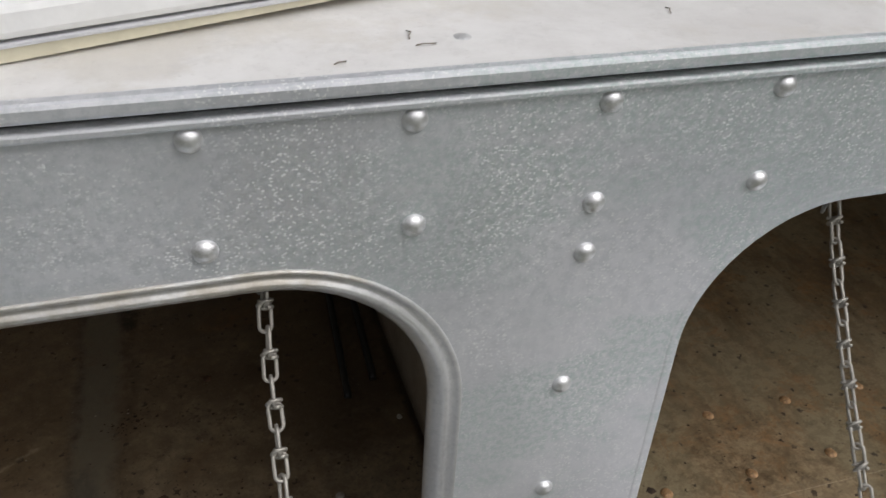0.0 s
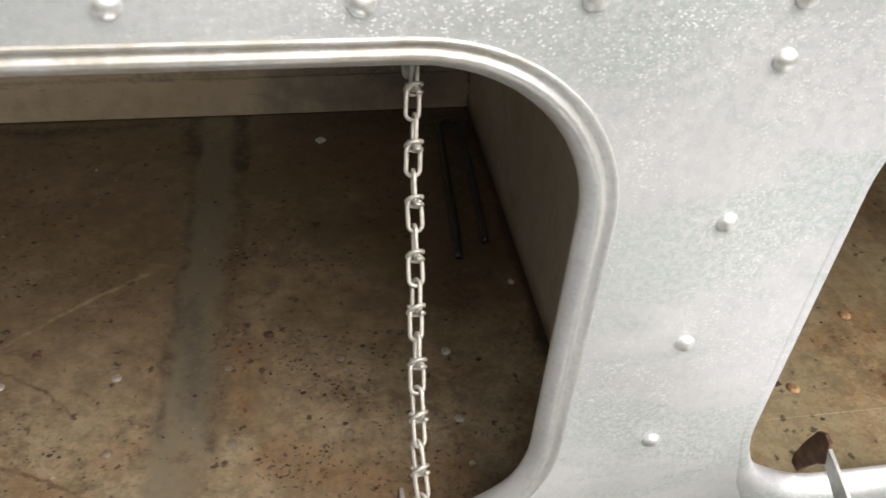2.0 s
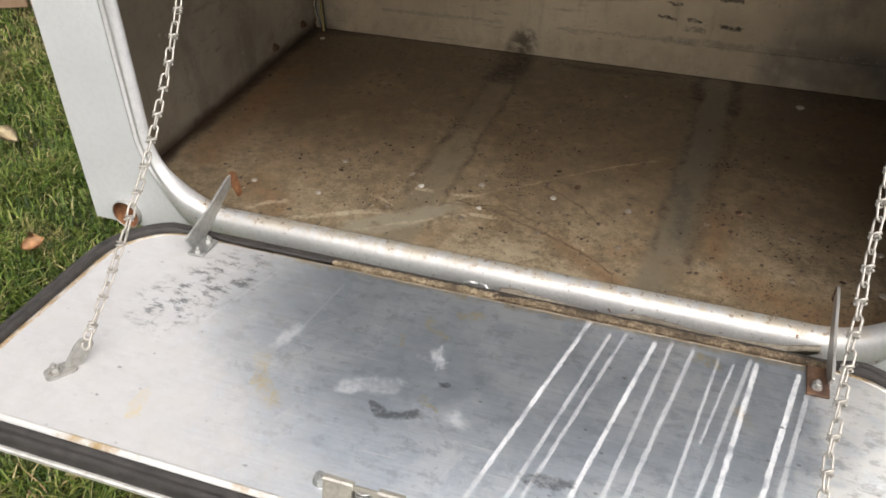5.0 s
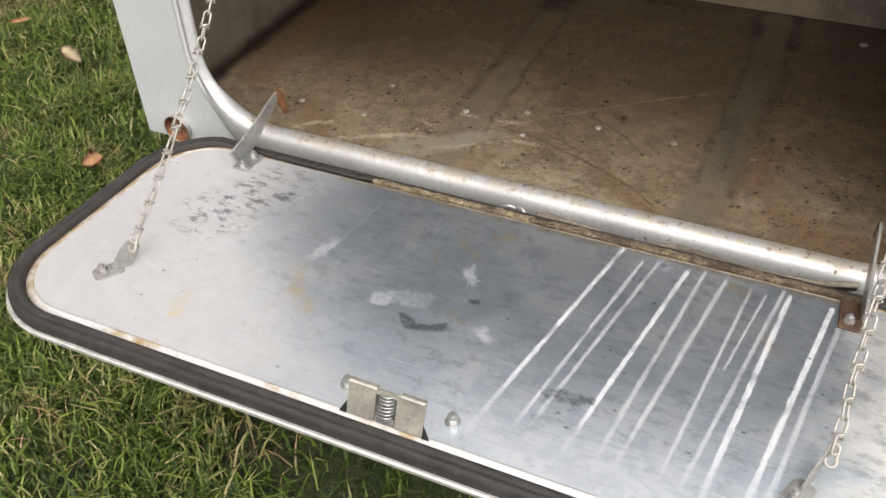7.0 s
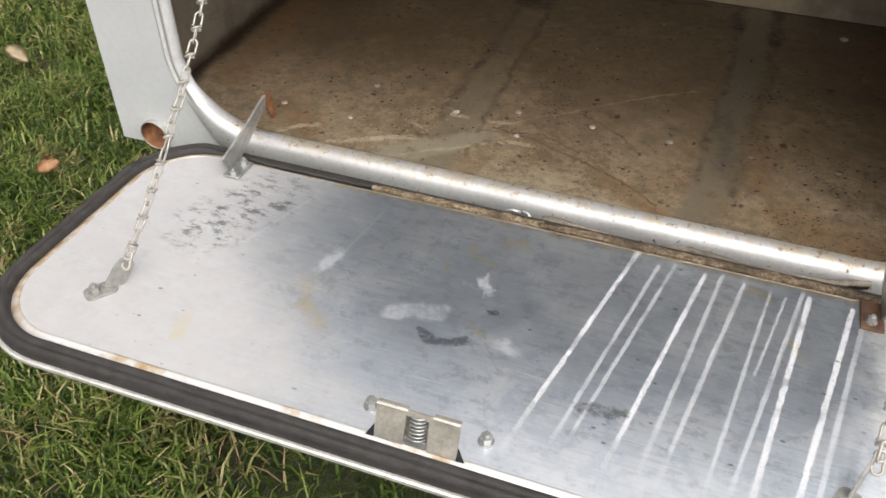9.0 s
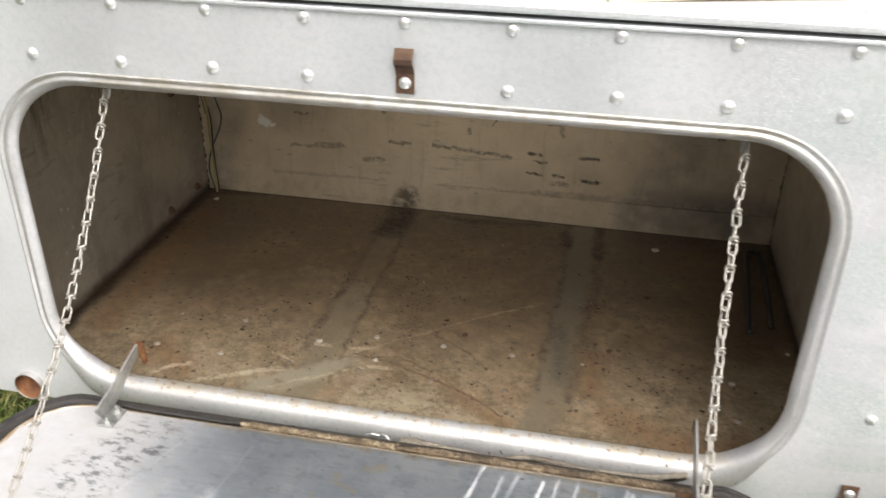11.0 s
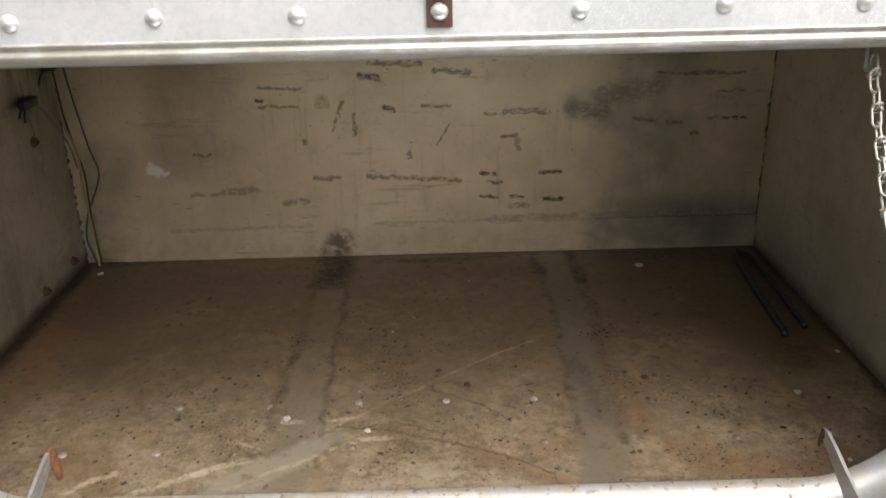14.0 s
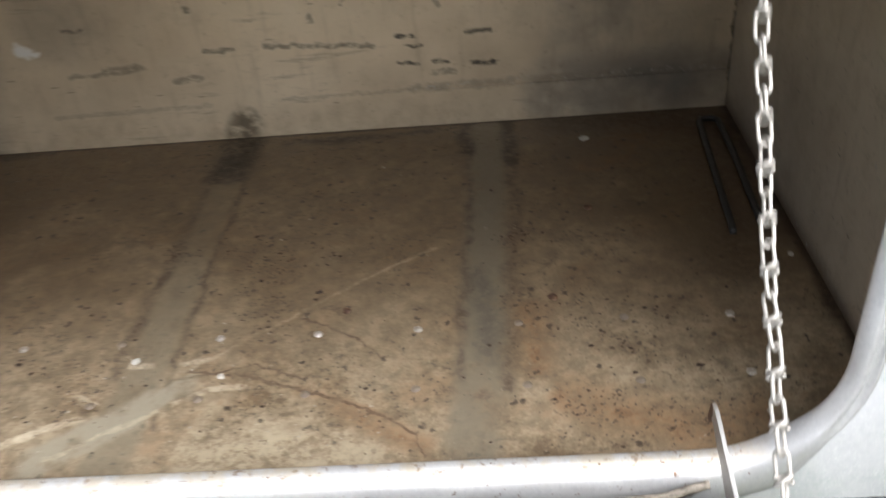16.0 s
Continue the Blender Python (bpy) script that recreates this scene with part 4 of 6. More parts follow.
def plate(outline, thick, axis="x", at=0.0, bevel=0.0):
    """A flat plate from an outline of 2D points; axis: the way of its thickness, centred on at."""
    bm = bmesh.new()
    place = {"x": lambda a, b, c: (c, a, b), "y": lambda a, b, c: (a, c, b), "z": lambda a, b, c: (a, b, c)}[axis]
    lower = [bm.verts.new(place(a, b, at - thick / 2)) for a, b in outline]
    upper = [bm.verts.new(place(a, b, at + thick / 2)) for a, b in outline]
    n = len(outline)
    bm.faces.new(lower[::-1])
    bm.faces.new(upper)
    for i in range(n):
        bm.faces.new((lower[i], lower[(i + 1) % n], upper[(i + 1) % n], upper[i]))
    bmesh.ops.recalc_face_normals(bm, faces=bm.faces)
    if bevel:
        bmesh.ops.bevel(bm, geom=list(bm.edges), offset=bevel, segments=2, profile=0.5, affect="EDGES")
    return bm


def round_rect(x0, z0, x1, z1, r, steps=14):
    """A rounded rectangle, anticlockwise."""
    pts = []
    for cx, cz, first in ((x1 - r, z0 + r, -90), (x1 - r, z1 - r, 0), (x0 + r, z1 - r, 90), (x0 + r, z0 + r, 180)):
        for k in range(steps + 1):
            a = radians(first + 90 * k / steps)
            pts.append((cx + r * math.cos(a), cz + r * math.sin(a)))
    return pts


def swept(bm, loops, close_ends=False):
    """Faces between rings of equal length."""
    rings = [[bm.verts.new(p) for p in loop] for loop in loops]
    for r, q in zip(rings, rings[1:]):
        n = len(r)
        for k in range(n):
            bm.faces.new((r[k], r[(k + 1) % n], q[(k + 1) % n], q[k]))
    if close_ends:
        bm.faces.new(rings[0])
        bm.faces.new(rings[-1])
    bmesh.ops.recalc_face_normals(bm, faces=bm.faces)
    return bm


def dome(radius, height, sides=14, rings=4, foot=0.0):
    """A rivet head standing on z = 0."""
    bm = bmesh.new()
    loops = []
    if foot:
        loops.append([bm.verts.new((radius * math.cos(k * math.tau / sides), radius * math.sin(k * math.tau / sides), -foot)) for k in range(sides)])
    for i in range(rings):
        a = math.pi / 2 * i / rings
        loops.append([bm.verts.new((radius * math.cos(a) * math.cos(k * math.tau / sides), radius * math.cos(a) * math.sin(k * math.tau / sides), height * math.sin(a))) for k in range(sides)])
    for r, q in zip(loops, loops[1:]):
        for k in range(sides):
            bm.faces.new((r[k], r[(k + 1) % sides], q[(k + 1) % sides], q[k]))
    tip = bm.verts.new((0, 0, height))
    for k in range(sides):
        bm.faces.new((loops[-1][k], loops[-1][(k + 1) % sides], tip))
    return bm


def bolt(radius, height):
    """A hex nut with a round stud."""
    bm = bmesh.new()
    bmesh.ops.create_cone(bm, cap_ends=True, segments=20, radius1=radius * 1.22, radius2=radius * 1.22, depth=0.0012, matrix=Matrix.Translation((0, 0, 0.0006)))
    bmesh.ops.create_cone(bm, cap_ends=True, segments=6, radius1=radius, radius2=radius * 0.97, depth=height * 0.55, matrix=Matrix.Translation((0, 0, 0.0012 + height * 0.275)))
    bmesh.ops.create_cone(bm, cap_ends=True, segments=14, radius1=radius * 0.52, radius2=radius * 0.45, depth=height, matrix=Matrix.Translation((0, 0, height * 0.55)))
    return bm


# ---- sizes ----
PITCH = 0.1010
FLOOR_PITCH = 0.1006
LEFT, RIGHT = -0.568, 2.45
BOTTOM, TOPZ = 0.438, 0.982
FLOOR_Z, BACK_Y, CEIL_Z = 0.45, 0.645, 0.955
NEXT = 1.0395
OX0, OX1, OZ0, OZ1, ORAD = -0.4555, 0.4195, 0.484, 0.8725, 0.095
WALL_L, WALL_R = -0.562, 0.504

# ---- ground, lawn, fence ----
bm = bmesh.new()
bmesh.ops.create_grid(bm, x_segments=40, y_segments=40, size=4.0)
for v in bm.verts:
    v.co.z = 0.012 * noise.noise(v.co * 1.3) - 0.004
edge = [e for e in bm.edges if e.is_boundary]
made = bmesh.ops.extrude_edge_only(bm, edges=edge)
for v in (g for g in made["geom"] if isinstance(g, bmesh.types.BMVert)):
    v.co.x, v.co.y, v.co.z = v.co.x * 100, v.co.y * 100, 0
ground = tagged(part("ground", bm, SOIL), "lawn ground with dark soil under the grass", "ground", kind="structure")


def lawn(name, areas, seed, material, label, category, tall=(0.016, 0.042), wide=(0.0011, 0.0026), flat=1.7):
    """Grass blades: each a bent, tapering strip of three faces."""
    rng = np.random.default_rng(seed)
    roots = np.concatenate([np.c_[rng.uniform(x0, x1, n), rng.uniform(y0, y1, n)] for x0, y0, x1, y1, n in areas])
    clump = np.array([noise.noise(Vector((x * 5, y * 5, 3.0))) for x, y in roots])
    keep = rng.uniform(0, 1, len(roots)) < 0.72 + 0.6 * clump
    roots, clump = roots[keep], clump[keep]
    n = len(roots)
    high = rng.uniform(*tall, n) * (1 + 0.5 * clump)
    w = rng.uniform(*wide, n)
    way, lean = rng.uniform(0, math.tau, n), rng.uniform(0.2, flat, n) * high * 1.1
    dx, dy = np.cos(way), np.sin(way)
    sx, sy = -dy * w, dx * w
    base = np.c_[roots, np.full(n, -0.006)]
    mid = np.c_[roots[:, 0] + dx * lean * 0.35, roots[:, 1] + dy * lean * 0.35, high * 0.62]
    tip = np.c_[roots[:, 0] + dx * lean, roots[:, 1] + dy * lean, high * rng.uniform(0.62, 1.0, n)]
    side = np.c_[sx, sy, np.zeros(n)]
    verts = np.stack([base - side, base + side, mid + side * 0.85, mid - side * 0.85, tip], 1).reshape(-1, 3)
    first = np.arange(n)[:, None] * 5
    quads, tris = first + [0, 1, 2, 3], first + [3, 2, 4]
    mesh = bpy.data.meshes.new(name)
    loops = np.concatenate([quads, tris], 1).ravel()
    mesh.vertices.add(5 * n)
    mesh.vertices.foreach_set("co", verts.ravel())
    mesh.loops.add(7 * n)
    mesh.loops.foreach_set("vertex_index", loops.astype(np.int32))
    mesh.polygons.add(2 * n)
    starts = (np.arange(n)[:, None] * 7 + [0, 4]).ravel()
    mesh.polygons.foreach_set("loop_start", starts.astype(np.int32))
    mesh.update(calc_edges=True)
    mesh.validate()
    mesh.materials.append(material)
    return tagged(new(name, mesh), label, category, kind="stuff")


lawn("grass", [(-1.9, -1.0, -0.42, 1.2, 100000), (-3.2, -0.6, -1.9, 2.0, 40000), (-1.9, 1.2, -0.42, 1.9, 12000), (-0.42, -1.0, 0.9, -0.22, 46000), (-0.42, -0.22, 1.4, 0.5, 12000)],
     4, GRASS, "green lawn grass with dry yellow patches", "grass")
lawn("straw", [(-3.1, 0.85, -1.2, 1.75, 2400), (-1.7, -0.7, -0.5, 1.2, 520)] + [(x - 0.07, y - 0.05, x + 0.07, y + 0.05, n) for x, y, n in ((-0.648, -0.212, 60), (-0.378, -0.139, 40), (-1.084, 0.120, 50), (-1.365, 0.358, 50), (-0.971, -0.051, 35), (-0.45, -0.30, 35))], 9, STRAW, "dry brown straw strands lying in the lawn", "straw", (0.015, 0.04), (0.0008, 0.0016), 2.6)

fence = thing("fence", "weathered brown wooden board fence beyond the lawn", "fence", kind="structure", at=pose(-2.43, 1.262, 0.0, 0, 0, 25))
picket_mesh = None
for i in range(-12, 20):
    if picket_mesh is None:
        bm = boxed(-0.0785, -0.009, 0.03, 0.0785, 0.009, 1.8, bevel=0.003, segments=1)
        ob = part("picket", bm, FENCE, fence)
        picket_mesh = ob.data
    else:
        ob = again("picket", picket_mesh, fence, Matrix())
    ob.matrix_basis = pose(i * 0.165, random.uniform(-0.004, 0.004), random.uniform(-0.012, 0.012), 0, random.uniform(-0.5, 0.5), random.uniform(-1, 1))
for z in (0.45, 1.45):
    part("rail", boxed(-2.1, 0.012, z, 3.2, 0.05, z + 0.085, bevel=0.003, segments=1), FENCE, fence)


def fallen_leaf(length, width, material, m, label):
    bm = bmesh.new()
    left, mid, right = [], [], []
    for k in range(8):
        u = k / 7
        w = width * math.sin(math.pi * min(1, u * 0.94 + 0.05)) ** 0.8 / 2 * (1 + 0.35 * noise.noise(Vector((u * 9, length * 300, width * 200))))
        curl = 0.25 * length * (u - 0.5) ** 2
        left.append(bm.verts.new((u * length, w, curl + w * 0.5)))
        mid.append(bm.verts.new((u * length, 0, curl)))
        right.append(bm.verts.new((u * length, -w, curl + w * 0.35)))
    for k in range(7):
        bm.faces.new((left[k], mid[k], mid[k + 1], left[k + 1]))
        bm.faces.new((mid[k], right[k], right[k + 1], mid[k + 1]))
    bmesh.ops.solidify(bm, geom=list(bm.faces), thickness=0.0006)
    ob = part("fallen_leaf", bm, material, smooth=True)
    ob.matrix_basis = m
    return tagged(ob, label, "leaf", "fallen leaves")


fallen_leaf(0.048, 0.040, LEAF, pose(-1.09, 0.29, 0.054, 14, -10, 50), "curled orange-brown dry leaf lying on the grass")
fallen_leaf(0.095, 0.036, LEAF_PALE, pose(-1.50, 0.68, 0.060, 18, 8, -18), "pale tan dry leaf lying on the grass")
fallen_leaf(0.05, 0.03, LEAF, pose(-1.66, 0.33, 0.045, -8, 6, 120), "brown dry leaf half sunk in the grass")
fallen_leaf(0.06, 0.028, LEAF, pose(-1.75, 0.75, 0.05, 4, 9, 75), "brown dry leaf half sunk in the grass")

# ---- truck service body ----
body = thing("service_body", "weathered galvanised steel truck service body with riveted open lockers", "truck body")


def opening(shift=0.0, out=0.0):
    """The opening's outline, moved outwards; along the top the rim is narrower."""
    top = OZ1 if shift == 0.0 else OZ1 + 0.0112
    return [(x + shift, z if z < top else top + 0.95 * (z - top)) for x, z in round_rect(OX0 - out, OZ0 - out, OX1 + out, top + out, ORAD + out)]


RIM_OUT = 0.0188
bm = bmesh.new()
loops = [[(LEFT, BOTTOM), (RIGHT, BOTTOM), (RIGHT, TOPZ - 0.009), (LEFT, TOPZ - 0.009)], opening(0, RIM_OUT), [(x, z - 0.016 * min(1.0, max(0.0, (OZ0 + 0.022 - z) / 0.022))) for x, z in opening(NEXT, 0.003)],
         [(-0.513 + 0.0172 * math.cos(k * math.tau / 28), 0.456 + 0.0172 * math.sin(k * math.tau / 28)) for k in range(28)]]
for loop in loops:
    vs = [bm.verts.new((x, 0, z)) for x, z in loop]
    for a, b in zip(vs, vs[1:] + vs[:1]):
        bm.edges.new((a, b))
bmesh.ops.triangle_fill(bm, use_beauty=True, use_dissolve=False, edges=list(bm.edges), normal=(0, -1, 0))
for f in bm.faces:
    if f.normal.y > 0:
        f.normal_flip()
made = bmesh.ops.extrude_face_region(bm, geom=list(bm.faces))
for v in (g for g in made["geom"] if isinstance(g, bmesh.types.BMVert)):
    v.co.y += 0.0022
bmesh.ops.recalc_face_normals(bm, faces=bm.faces)
front = part("front_panel", bm, GALV, body, "mottled grey galvanised sheet")

# rolled rims of the two locker openings
PROFILE = [(0.0190, 0.0012), (0.0190, -0.0006), (0.0184, -0.0016), (0.0172, -0.0017), (0.0160, -0.0008), (0.0146, 0.0010), (0.0132, 0.0013), (0.0118, 0.0004),
           (0.0106, -0.0008), (0.0094, -0.0012), (0.0080, -0.0008), (0.0062, 0.0006), (0.0042, 0.0024), (0.0022, 0.0046), (0.0006, 0.0070), (0.0, 0.0088), (0.0008, 0.0100), (0.006, 0.0103)]
ROLL = [(0.0190, 0.0012), (0.0190, -0.0010), (0.0186, -0.0032), (0.0176, -0.0050), (0.0160, -0.0062), (0.0140, -0.0068), (0.0120, -0.0069), (0.0100, -0.0066),
        (0.0080, -0.0059), (0.0062, -0.0047), (0.0046, -0.0031), (0.0032, -0.0009), (0.0022, 0.0018), (0.0014, 0.0050), (0.0008, 0.0090), (0.0003, 0.0140), (0.0006, 0.0155), (0.012, 0.0160)]
PLAIN_EDGE = [(0.0095, 0.0003), (0.0085, 0.0000), (0.0075, -0.0002), (0.0066, -0.0003), (0.0058, -0.0003), (0.0050, -0.0003), (0.0042, -0.0003), (0.0035, -0.0003),
              (0.0028, -0.0003), (0.0022, -0.0002), (0.0016, 0.0), (0.0011, 0.0003), (0.0007, 0.0007), (0.0004, 0.0012), (0.0001, 0.0018), (0.0, 0.0025), (0.001, 0.0032), (0.006, 0.0034)]
PLAIN_ROLL = [(0.0260, 0.0004), (0.0240, -0.0006), (0.0210, -0.0014), (0.0180, -0.0022), (0.0150, -0.0028), (0.0120, -0.0030), (0.0095, -0.0028), (0.0075, -0.0022),
              (0.0055, -0.0012), (0.0040, 0.0002), (0.0028, 0.0020), (0.0018, 0.0040), (0.0010, 0.0065), (0.0004, 0.0090), (0.0001, 0.0120), (0.0, 0.0155), (0.001, 0.0170), (0.006, 0.0180)]
for shift, sides, sill in ((0.0, PROFILE, ROLL), (NEXT, PLAIN_EDGE, PLAIN_ROLL)):
    bm = bmesh.new()
    loops = []
    for (d, y), (d2, y2) in zip(sides, sill):
        loop = []
        for (x, z), (x2, z2) in zip(opening(shift, d), opening(shift, d2)):
            low = min(1.0, max(0.0, (OZ0 + 0.06 - z) / 0.05))
            low = low * low * (3 - 2 * low)
            down = min(1.0, max(0.0, (OZ0 + 0.022 - z) / 0.022))
            loop.append((x + (x2 - x) * low, y + (y2 - y) * low, z + (z2 - z) * low - 0.021 * down * min(1.0, d2 / 0.019)))
        loops.append(loop)
    swept(bm, loops)
    part("opening_rim", bm, GALV if shift else RIM, body, "rolled bright metal rim of the locker opening", smooth=True)

# top: folded flange, black strip for the shade in the gap, deck sheet above
part("top_flange", boxed(LEFT, -0.0045, 0.9716, RIGHT, 0.03, 0.9764, bevel=0.0015), GALV, body, "folded flange along the top of the panel")
part("deck_edge", boxed(LEFT - 0.004, -0.0062, 0.9806, RIGHT, 0.0035, 0.9895, bevel=0.0024), GALV, body, "rounded front edge of the deck sheet")
part("deck", boxed(LEFT - 0.004, 0.001, 0.980, RIGHT, 1.5, 0.989, bevel=0.001), TOP, body, "pale weathered deck sheet on top of the lockers")
part("gap_shade", boxed(LEFT + 0.01, 0.003, 0.9765, RIGHT - 0.01, 0.05, 0.9802), BLACK, body, "black strip for the shade in the gap under the deck sheet")

for k, (shift, xl, xr) in enumerate(((0.0, WALL_L, WALL_R), (NEXT, WALL_R + 0.003, WALL_R + NEXT))):
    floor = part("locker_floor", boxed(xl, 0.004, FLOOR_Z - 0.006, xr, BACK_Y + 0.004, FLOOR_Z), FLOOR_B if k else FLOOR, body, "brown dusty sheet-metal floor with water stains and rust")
    if k:
        floor.data.transform(Matrix.Translation((-shift, 0, 0)))
        floor.location.x = shift
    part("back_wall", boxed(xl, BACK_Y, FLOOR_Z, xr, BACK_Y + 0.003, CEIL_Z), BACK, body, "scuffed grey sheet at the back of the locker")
    part("side_wall", boxed(xr, 0.003, FLOOR_Z - 0.006, xr + 0.003, BACK_Y + 0.003, CEIL_Z), SIDE_LIT, body, "grimy grey side sheet of the locker")
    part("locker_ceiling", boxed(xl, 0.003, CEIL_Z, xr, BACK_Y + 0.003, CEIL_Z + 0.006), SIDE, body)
    strip_plan = [(-0.12 + shift, BACK_Y - 0.0007), (0.2 + shift, BACK_Y - 0.004), (xr - 0.001, BACK_Y - 0.004), (xr - 0.001, BACK_Y - 0.0004), (-0.12 + shift, BACK_Y - 0.0004)]
    part("back_kick_strip", plate(strip_plan, 0.503 - FLOOR_Z, "z", (0.505 + FLOOR_Z) / 2), BACK, body, "lapped lower strip of the back wall")
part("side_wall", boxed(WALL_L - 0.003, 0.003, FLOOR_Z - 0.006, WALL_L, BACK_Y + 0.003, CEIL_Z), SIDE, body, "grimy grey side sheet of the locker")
part("end_wall", boxed(LEFT, 0.003, BOTTOM, LEFT + 0.003, 0.66, 0.967), GALV, body)
part("underside", boxed(LEFT + 0.004, 0.004, BOTTOM - 0.001, RIGHT, 0.66, BOTTOM + 0.002), GALV, body)
part("rear_skin", boxed(LEFT, 0.66, BOTTOM, RIGHT, 0.663, 0.979), GALV, body)
# black chassis under the body
part("chassis_rail", boxed(LEFT + 0.25, 0.75, 0.32, RIGHT, 0.83, 0.44, bevel=0.006), BLACK, body, "black chassis rail below the body")

# black step plate with raised tread bars below the lockers
step = part("running_board", boxed(0.20, -0.012, 0.346, RIGHT, 0.42, 0.351, bevel=0.002, segments=1), TREAD, body, "black painted tread-plate running board below the panel")
part("board_lip", boxed(0.20, -0.016, 0.300, RIGHT, -0.0125, 0.351, bevel=0.0015, segments=1), TREAD, step)
for x in (0.35, 1.3, 2.2):
    part("board_bracket", boxed(x, 0.20, 0.351, x + 0.05, 0.206, BOTTOM - 0.001, bevel=0.001, segments=1), TREAD, step)
bm = bmesh.new()
bar = [(-0.013, 0.0, 0.0), (-0.006, -0.0028, 0.0), (0.006, -0.0028, 0.0), (0.013, 0.0, 0.0), (0.006, 0.0028, 0.0), (-0.006, 0.0028, 0.0), (-0.008, 0.0, 0.0016), (0.008, 0.0, 0.0016)]
for i in range(60):
    for j in range(10):
        turned = pose(0.40 + 0.022 * i, 0.006 + 0.022 * j, 0.351, 0, 0, 45 if (i + j) % 2 else -45)
        vs = [bm.verts.new(turned @ Vector(p)) for p in bar]
        for f in ((0, 1, 6), (1, 2, 7, 6), (2, 3, 7), (3, 4, 7), (4, 5, 6, 7), (5, 0, 6)):
            bm.faces.new([vs[q] for q in f])
part("tread", bm, TREAD, step, "raised tread bars", kind="stuff")

# rivets
head = part("rivet", dome(0.0064, 0.0046, 20, 6, foot=0.0005), RIVET, front, smooth=True)
head.matrix_basis = pose(-5 * PITCH, 0, 0.965, 90)
spots = [(k * PITCH, 0.965) for k in range(-4, 22)] + [(k * PITCH, 0.906) for k in range(-4, 22) if k != 0]
spots += [(0.5048 + s, z) for s in (0.0, NEXT) for z in (0.8745, 0.7745, 0.6755, 0.5765)]
for x, z in spots:
    again("rivet", head.data, front, pose(x + random.uniform(-0.001, 0.001), 0, z + random.uniform(-0.001, 0.001), 90 + random.uniform(-3, 3), 0, random.uniform(-3, 3)))

floors = [o for o in body.children if o.name.startswith("locker_floor")]
flat = part("floor_rivet", dome(0.0047, 0.0018, 12, 3), FLAT_RIVET, floors[0], smooth=True)
flat.matrix_basis = pose(-3 * FLOOR_PITCH, 0.212, FLOOR_Z)
rusted = part("floor_rivet", dome(0.0066, 0.0034, 14, 4), RUSTY_RIVET, floors[1], "rusted rivet head", smooth=True)
rusted.matrix_basis = pose(-4 * FLOOR_PITCH - 0.016, 0.128, FLOOR_Z)
for f, head_mesh, off in ((floors[0], flat.data, 0.0), (floors[1], rusted.data, -0.016)):
    for k in range(-4, 5):
        for y in (0.128, 0.212):
            if (k, y) != ((-3, 0.212) if f is floors[0] else (-4, 0.128)):
                again("floor_rivet", head_mesh, f, pose(k * FLOOR_PITCH + off + random.uniform(-0.002, 0.002), y + random.uniform(-0.002, 0.002), FLOOR_Z, random.uniform(-4, 4), random.uniform(-4, 4)))
part("floor_seam", boxed(WALL_L + 0.02, 0.094, FLOOR_Z, WALL_R - 0.02, 0.101, FLOOR_Z + 0.0012, bevel=0.0005, segments=1), FLOOR_B, floors[1])
# flat rivets in the deck sheet
decks = [o for o in body.children if o.name == "deck"]
disc = part("deck_rivet", dome(0.0046, 0.0009, 16, 3), RIVET, decks[0], smooth=True)
disc.matrix_basis = pose(0.438, 0.104, 0.989)
again("deck_rivet", disc.data, decks[0], pose(0.437, 0.035, 0.989))
# bolts low on the left wall
for y, z in ((0.491, 0.473), (0.597, 0.474), (0.548, 0.675)):
    b = part("wall_bolt", bolt(0.006, 0.008), RUST, body)
    b.matrix_basis = pose(WALL_L, y, z, 0, 90)

# drain stub at the corner of the panel
bm = bmesh.new()
rings = []
for r, y in ((0.0198, 0.004), (0.0198, -0.007), (0.0193, -0.0082), (0.0188, -0.0072), (0.0186, -0.004)):
    rings.append([(-0.513 + r * math.cos(k * math.tau / 28), y, 0.456 + r * math.sin(k * math.tau / 28)) for k in range(28)])
swept(bm, rings)
stub = part("drain_stub", bm, RUST_PART, body, "short drain pipe stub with a rusty bore", smooth=True)
bm = bmesh.new()
swept(bm, [[(-0.513 + r * math.cos(k * math.tau / 28), y, 0.456 + r * math.sin(k * math.tau / 28)) for k in range(28)] for r, y in ((0.0187, -0.0068), (0.0170, 0.0), (0.0170, 0.0033), (0.001, 0.0035))])
part("bore", bm, RUST_RED, stub, "orange rusted bore", smooth=True)


